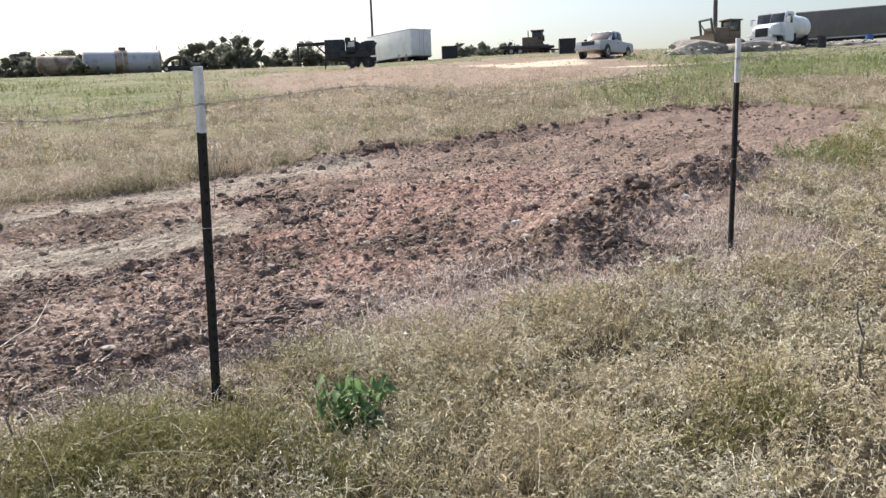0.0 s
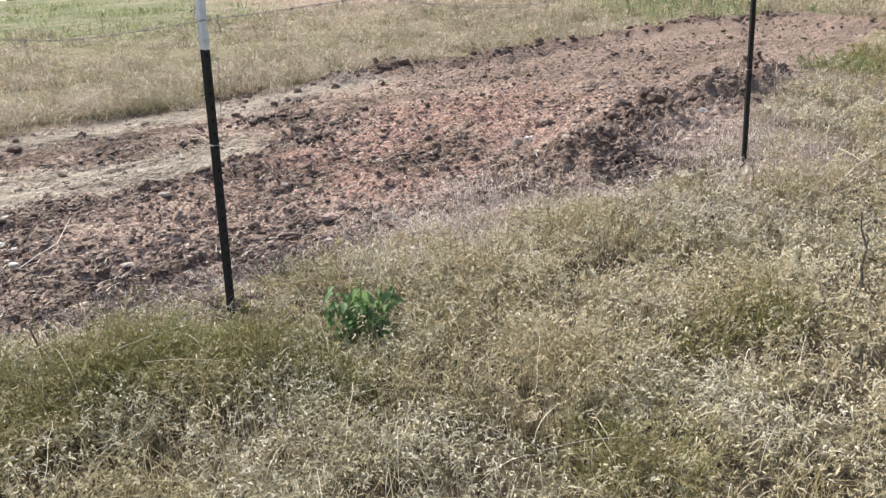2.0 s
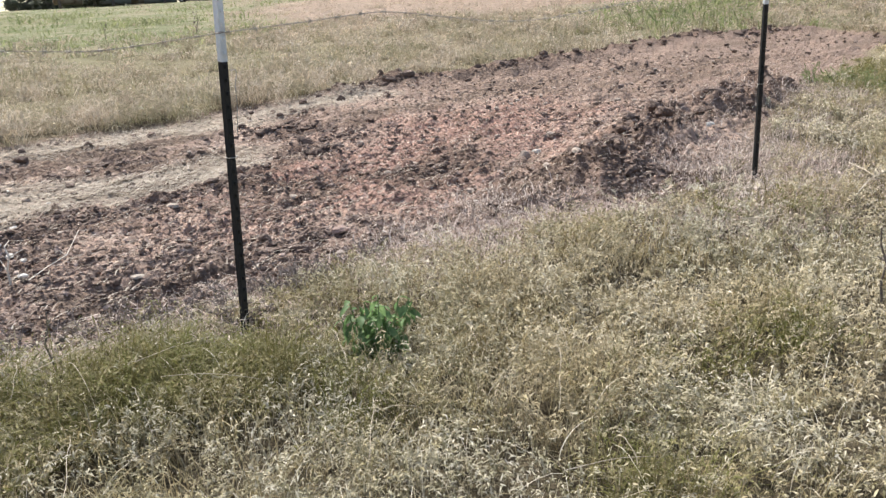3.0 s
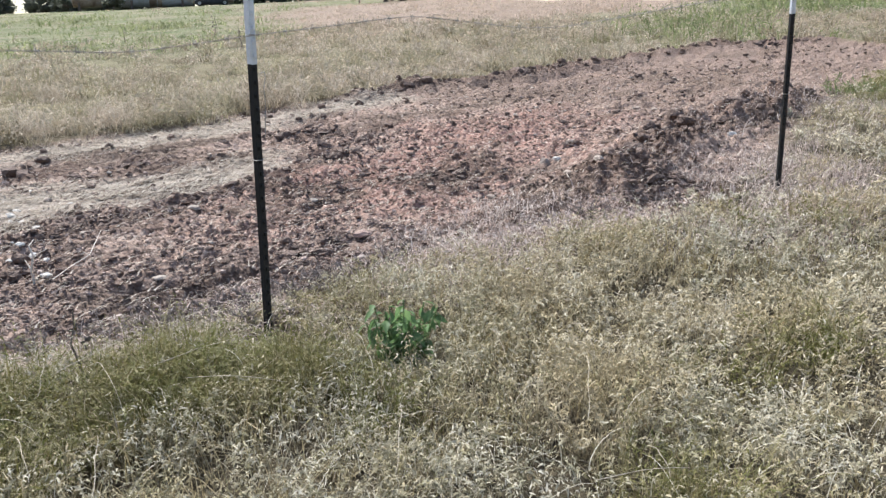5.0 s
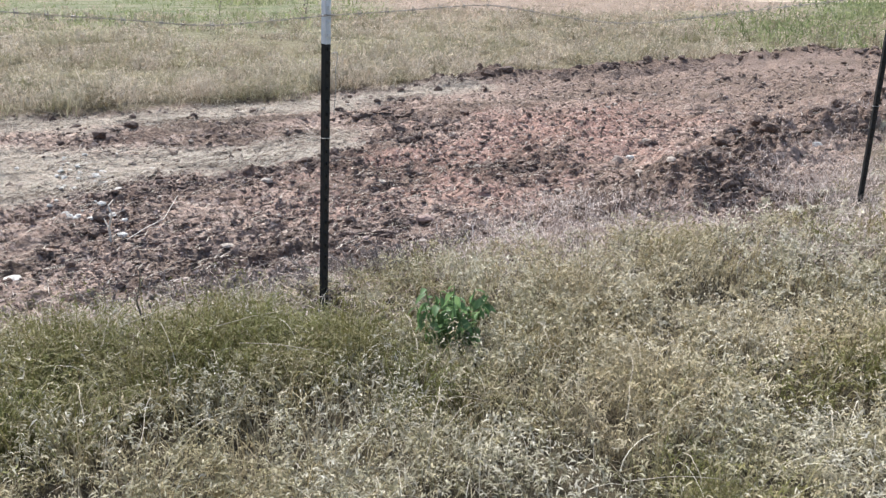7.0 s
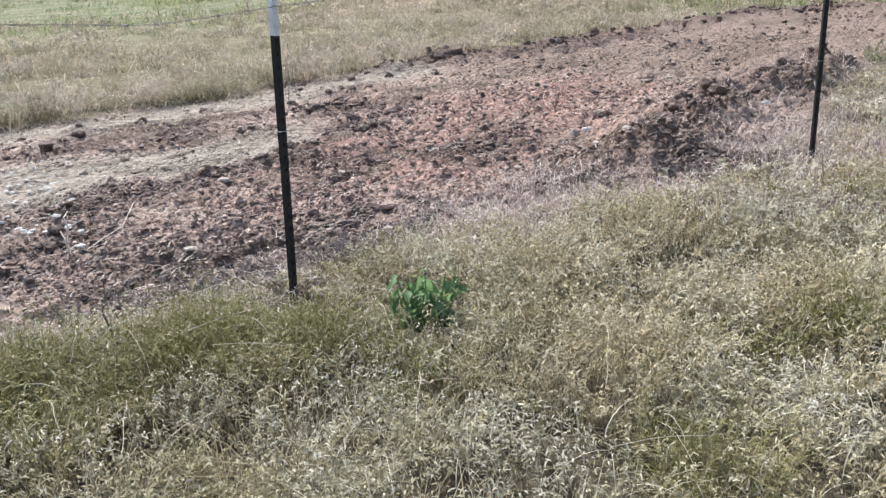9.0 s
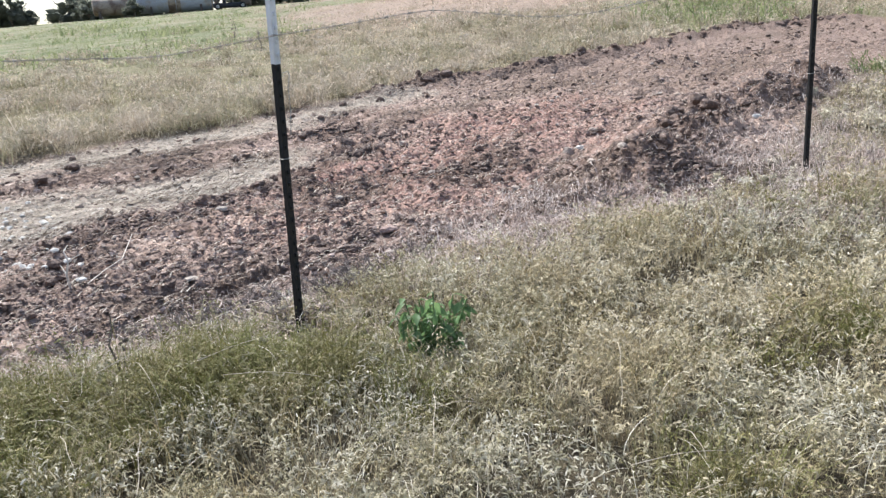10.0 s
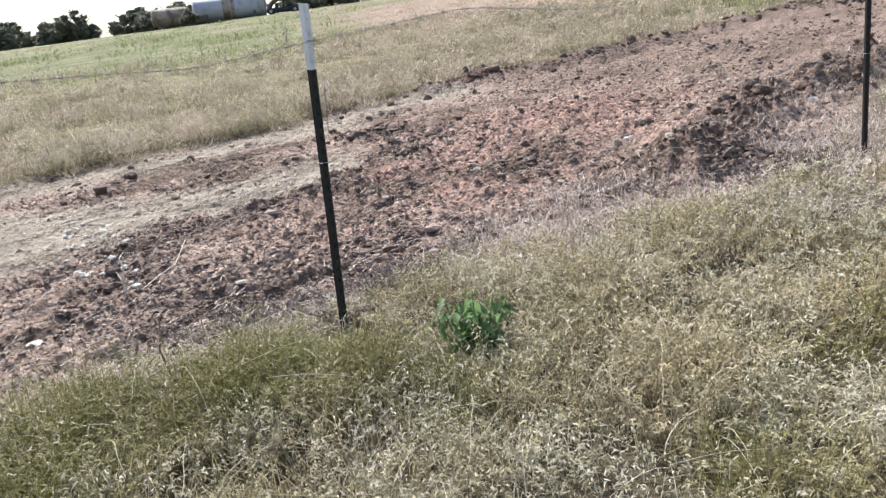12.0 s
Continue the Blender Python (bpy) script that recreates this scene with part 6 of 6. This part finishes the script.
for line, many, most, off in ((BANK, 60, 0.11, 0.26), (BERM, 40, 0.15, 0.22), (EDGE, 14, 0.11, 0.3)):
    for k in range(many):
        i = r_clod.randrange(len(line) - 1)
        u = r_clod.random()
        dx = line[i][0] + (line[i + 1][0] - line[i][0]) * u + r_clod.gauss(0, off)
        dy = line[i][1] + (line[i + 1][1] - line[i][1]) * u + r_clod.gauss(0, off)
        ds = 0.05 + (most - 0.05) * r_clod.random() ** 2
        b = part("clod", lump(ds * 0.62, 600 + int(dx * 1000) % 5000, 0.72, 2), MAT_DAMPSHADE, None, flat=True)
        b.location = (dx, dy, at_ground(dx, dy) + ds * 0.12)
        b.rotation_euler = (r_clod.uniform(-0.4, 0.4), r_clod.uniform(-0.4, 0.4), r_clod.uniform(0, 6.28))
        tagged(b, "dark lump of turned clay on the spoil bank", "clod", "large clods")
z_fork = at_ground(-2.55, 4.03)
stick([(-2.55, 4.03, z_fork), (-2.555, 4.03, z_fork + 0.08), (-2.53, 4.03, z_fork + 0.16), (-2.56, 4.05, z_fork + 0.21)], 0.0075, MAT_PALEWOOD, "bleached forked stick standing in turned clay")
stick([(sx, sy, at_ground(sx, sy) + 0.05) for sx, sy in ((-2.38, 3.92), (-2.39, 4.15), (-2.41, 4.4), (-2.60, 4.95))], 0.0035, MAT_PALEWOOD, "long thin bleached branch lying on turned clay")
stick([(1.46, 4.14, 0.53), (1.57, 4.13, 0.535), (1.71, 4.18, 0.54)], 0.0034, MAT_DRYSTEM, "pale dry twig lying in the weeds")
stick([(2.23, 4.48, 0.56), (2.46, 4.78, 0.60), (2.63, 4.95, 0.61), (2.83, 5.16, 0.63), (3.04, 5.36, 0.64)], 0.0036, MAT_DRYSTEM, "long pale forked twig beside the fence post")
stick([(2.55, 5.24, 0.63), (2.55, 5.05, 0.62), (2.53, 4.85, 0.60)], 0.0034, MAT_DRYSTEM, "pale dry twig crossing a longer one")
stick([(1.98, 4.79, 0.60), (2.0, 4.71, 0.59), (2.12, 4.8, 0.60)], 0.0034, MAT_DRYSTEM, "pale crooked twig lying in the weeds")
stick([(2.06, 4.65, 0.59), (2.13, 4.61, 0.585), (2.19, 4.56, 0.58)], 0.0032, MAT_DRYSTEM, "short pale twig lying in the weeds")
stick([(1.55, 4.72, 0.58), (1.67, 4.76, 0.59), (1.75, 4.75, 0.59)], 0.003, MAT_DRYSTEM, "pale dry twig lying on dead brush")
stick([(2.42, 5.39, 0.64), (2.50, 5.41, 0.645), (2.56, 5.40, 0.64)], 0.003, MAT_DRYSTEM, "thin pale twig near the fence post")
stick([(-1.62, 2.56, 0.43), (-1.53, 2.77, 0.445), (-1.3, 3.28, 0.43), (-1.2, 3.48, 0.40)], 0.0022, MAT_DRYSTEM, "long straight dry stem leaning over green grass")
stick([(-1.28, 2.61, 0.43), (-1.17, 2.78, 0.43), (-1.07, 2.94, 0.41)], 0.002, MAT_DRYSTEM, "thin dry stem leaning over green grass")
dead_stem(1.76, 3.2, 0.40, "dark twisted withered weed standing in dry grass", 3, 1.15)
dead_stem(-1.66, 2.84, 0.34, "dark withered weed beside green grass", 4, 1.0)
dead_stem(-8.8, 26.5, 0.75, "tall dry weed standing over the meadow", 5, 2.5)
dead_stem(-6.2, 20.6, 0.55, "tall dry weed standing over the meadow", 6, 2.5)
dead_stem(-11.6, 26.0, 0.6, "tall dry weed standing over the meadow", 7, 2.5)
long_straw((0.28, 2.89, 0.46), (0.33, 2.61, 0.43), 0.05)
long_straw((-1.11, 2.49, 0.43), (-0.75, 2.46, 0.42), 0.015)
long_straw((0.23, 1.88, 0.375), (0.49, 1.94, 0.375), 0.012)
long_straw((-1.51, 2.59, 0.44), (-1.25, 2.28, 0.39), 0.08)
long_straw((-1.69, 2.60, 0.45), (-1.60, 2.39, 0.41), 0.01)
long_straw((-1.52, 2.12, 0.40), (-1.37, 1.92, 0.36), 0.02)
long_straw((-1.14, 1.83, 0.36), (-1.26, 2.12, 0.40), 0.02)
long_straw((-0.56, 2.83, 0.46), (-0.46, 2.54, 0.42), 0.02)
long_straw((-0.34, 2.30, 0.41), (-0.32, 1.93, 0.37), 0.015)
long_straw((-0.33, 2.22, 0.40), (-0.20, 2.25, 0.40), 0.012)
long_straw((-0.29, 2.05, 0.39), (-0.22, 2.23, 0.40), 0.02)
long_straw((0.30, 2.61, 0.44), (0.25, 2.21, 0.39), 0.01)
long_straw((0.40, 2.04, 0.39), (0.43, 1.91, 0.37), 0.02)
long_straw((0.89, 2.38, 0.42), (0.84, 2.18, 0.39), 0.015)
long_straw((1.12, 2.45, 0.42), (1.19, 2.38, 0.41), 0.005)
long_straw((-0.04, 2.85, 0.46), (0.01, 2.63, 0.43), 0.02)
long_straw((-1.19, 2.43, 0.42), (-1.13, 2.33, 0.40), 0.01)
for bx, by, bt, bw, bn, bs in ((-0.97, 3.72, 0.18, 0.20, 18, 1), (-0.88, 3.95, 0.15, 0.17, 14, 2), (-1.3, 3.5, 0.12, 0.20, 14, 3), (-1.6, 3.5, 0.11, 0.18, 12, 4),
                               (-1.08, 3.38, 0.13, 0.16, 14, 5), (-1.55, 3.35, 0.12, 0.2, 14, 9), (-1.85, 3.4, 0.11, 0.2, 12, 10), (-1.2, 3.75, 0.13, 0.18, 14, 11), (-2.1, 3.25, 0.10, 0.18, 12, 12), (-0.8, 3.75, 0.14, 0.17, 14, 13), (-1.45, 3.7, 0.10, 0.18, 12, 14), (-0.6, 4.3, 0.11, 0.16, 10, 15), (-0.72, 4.05, 0.12, 0.15, 10, 6), (0.62, 5.05, 0.12, 0.2, 12, 7), (1.1, 5.3, 0.13, 0.2, 12, 8)):
    dead_bush(bx, by, bt, bw, bn, bs)
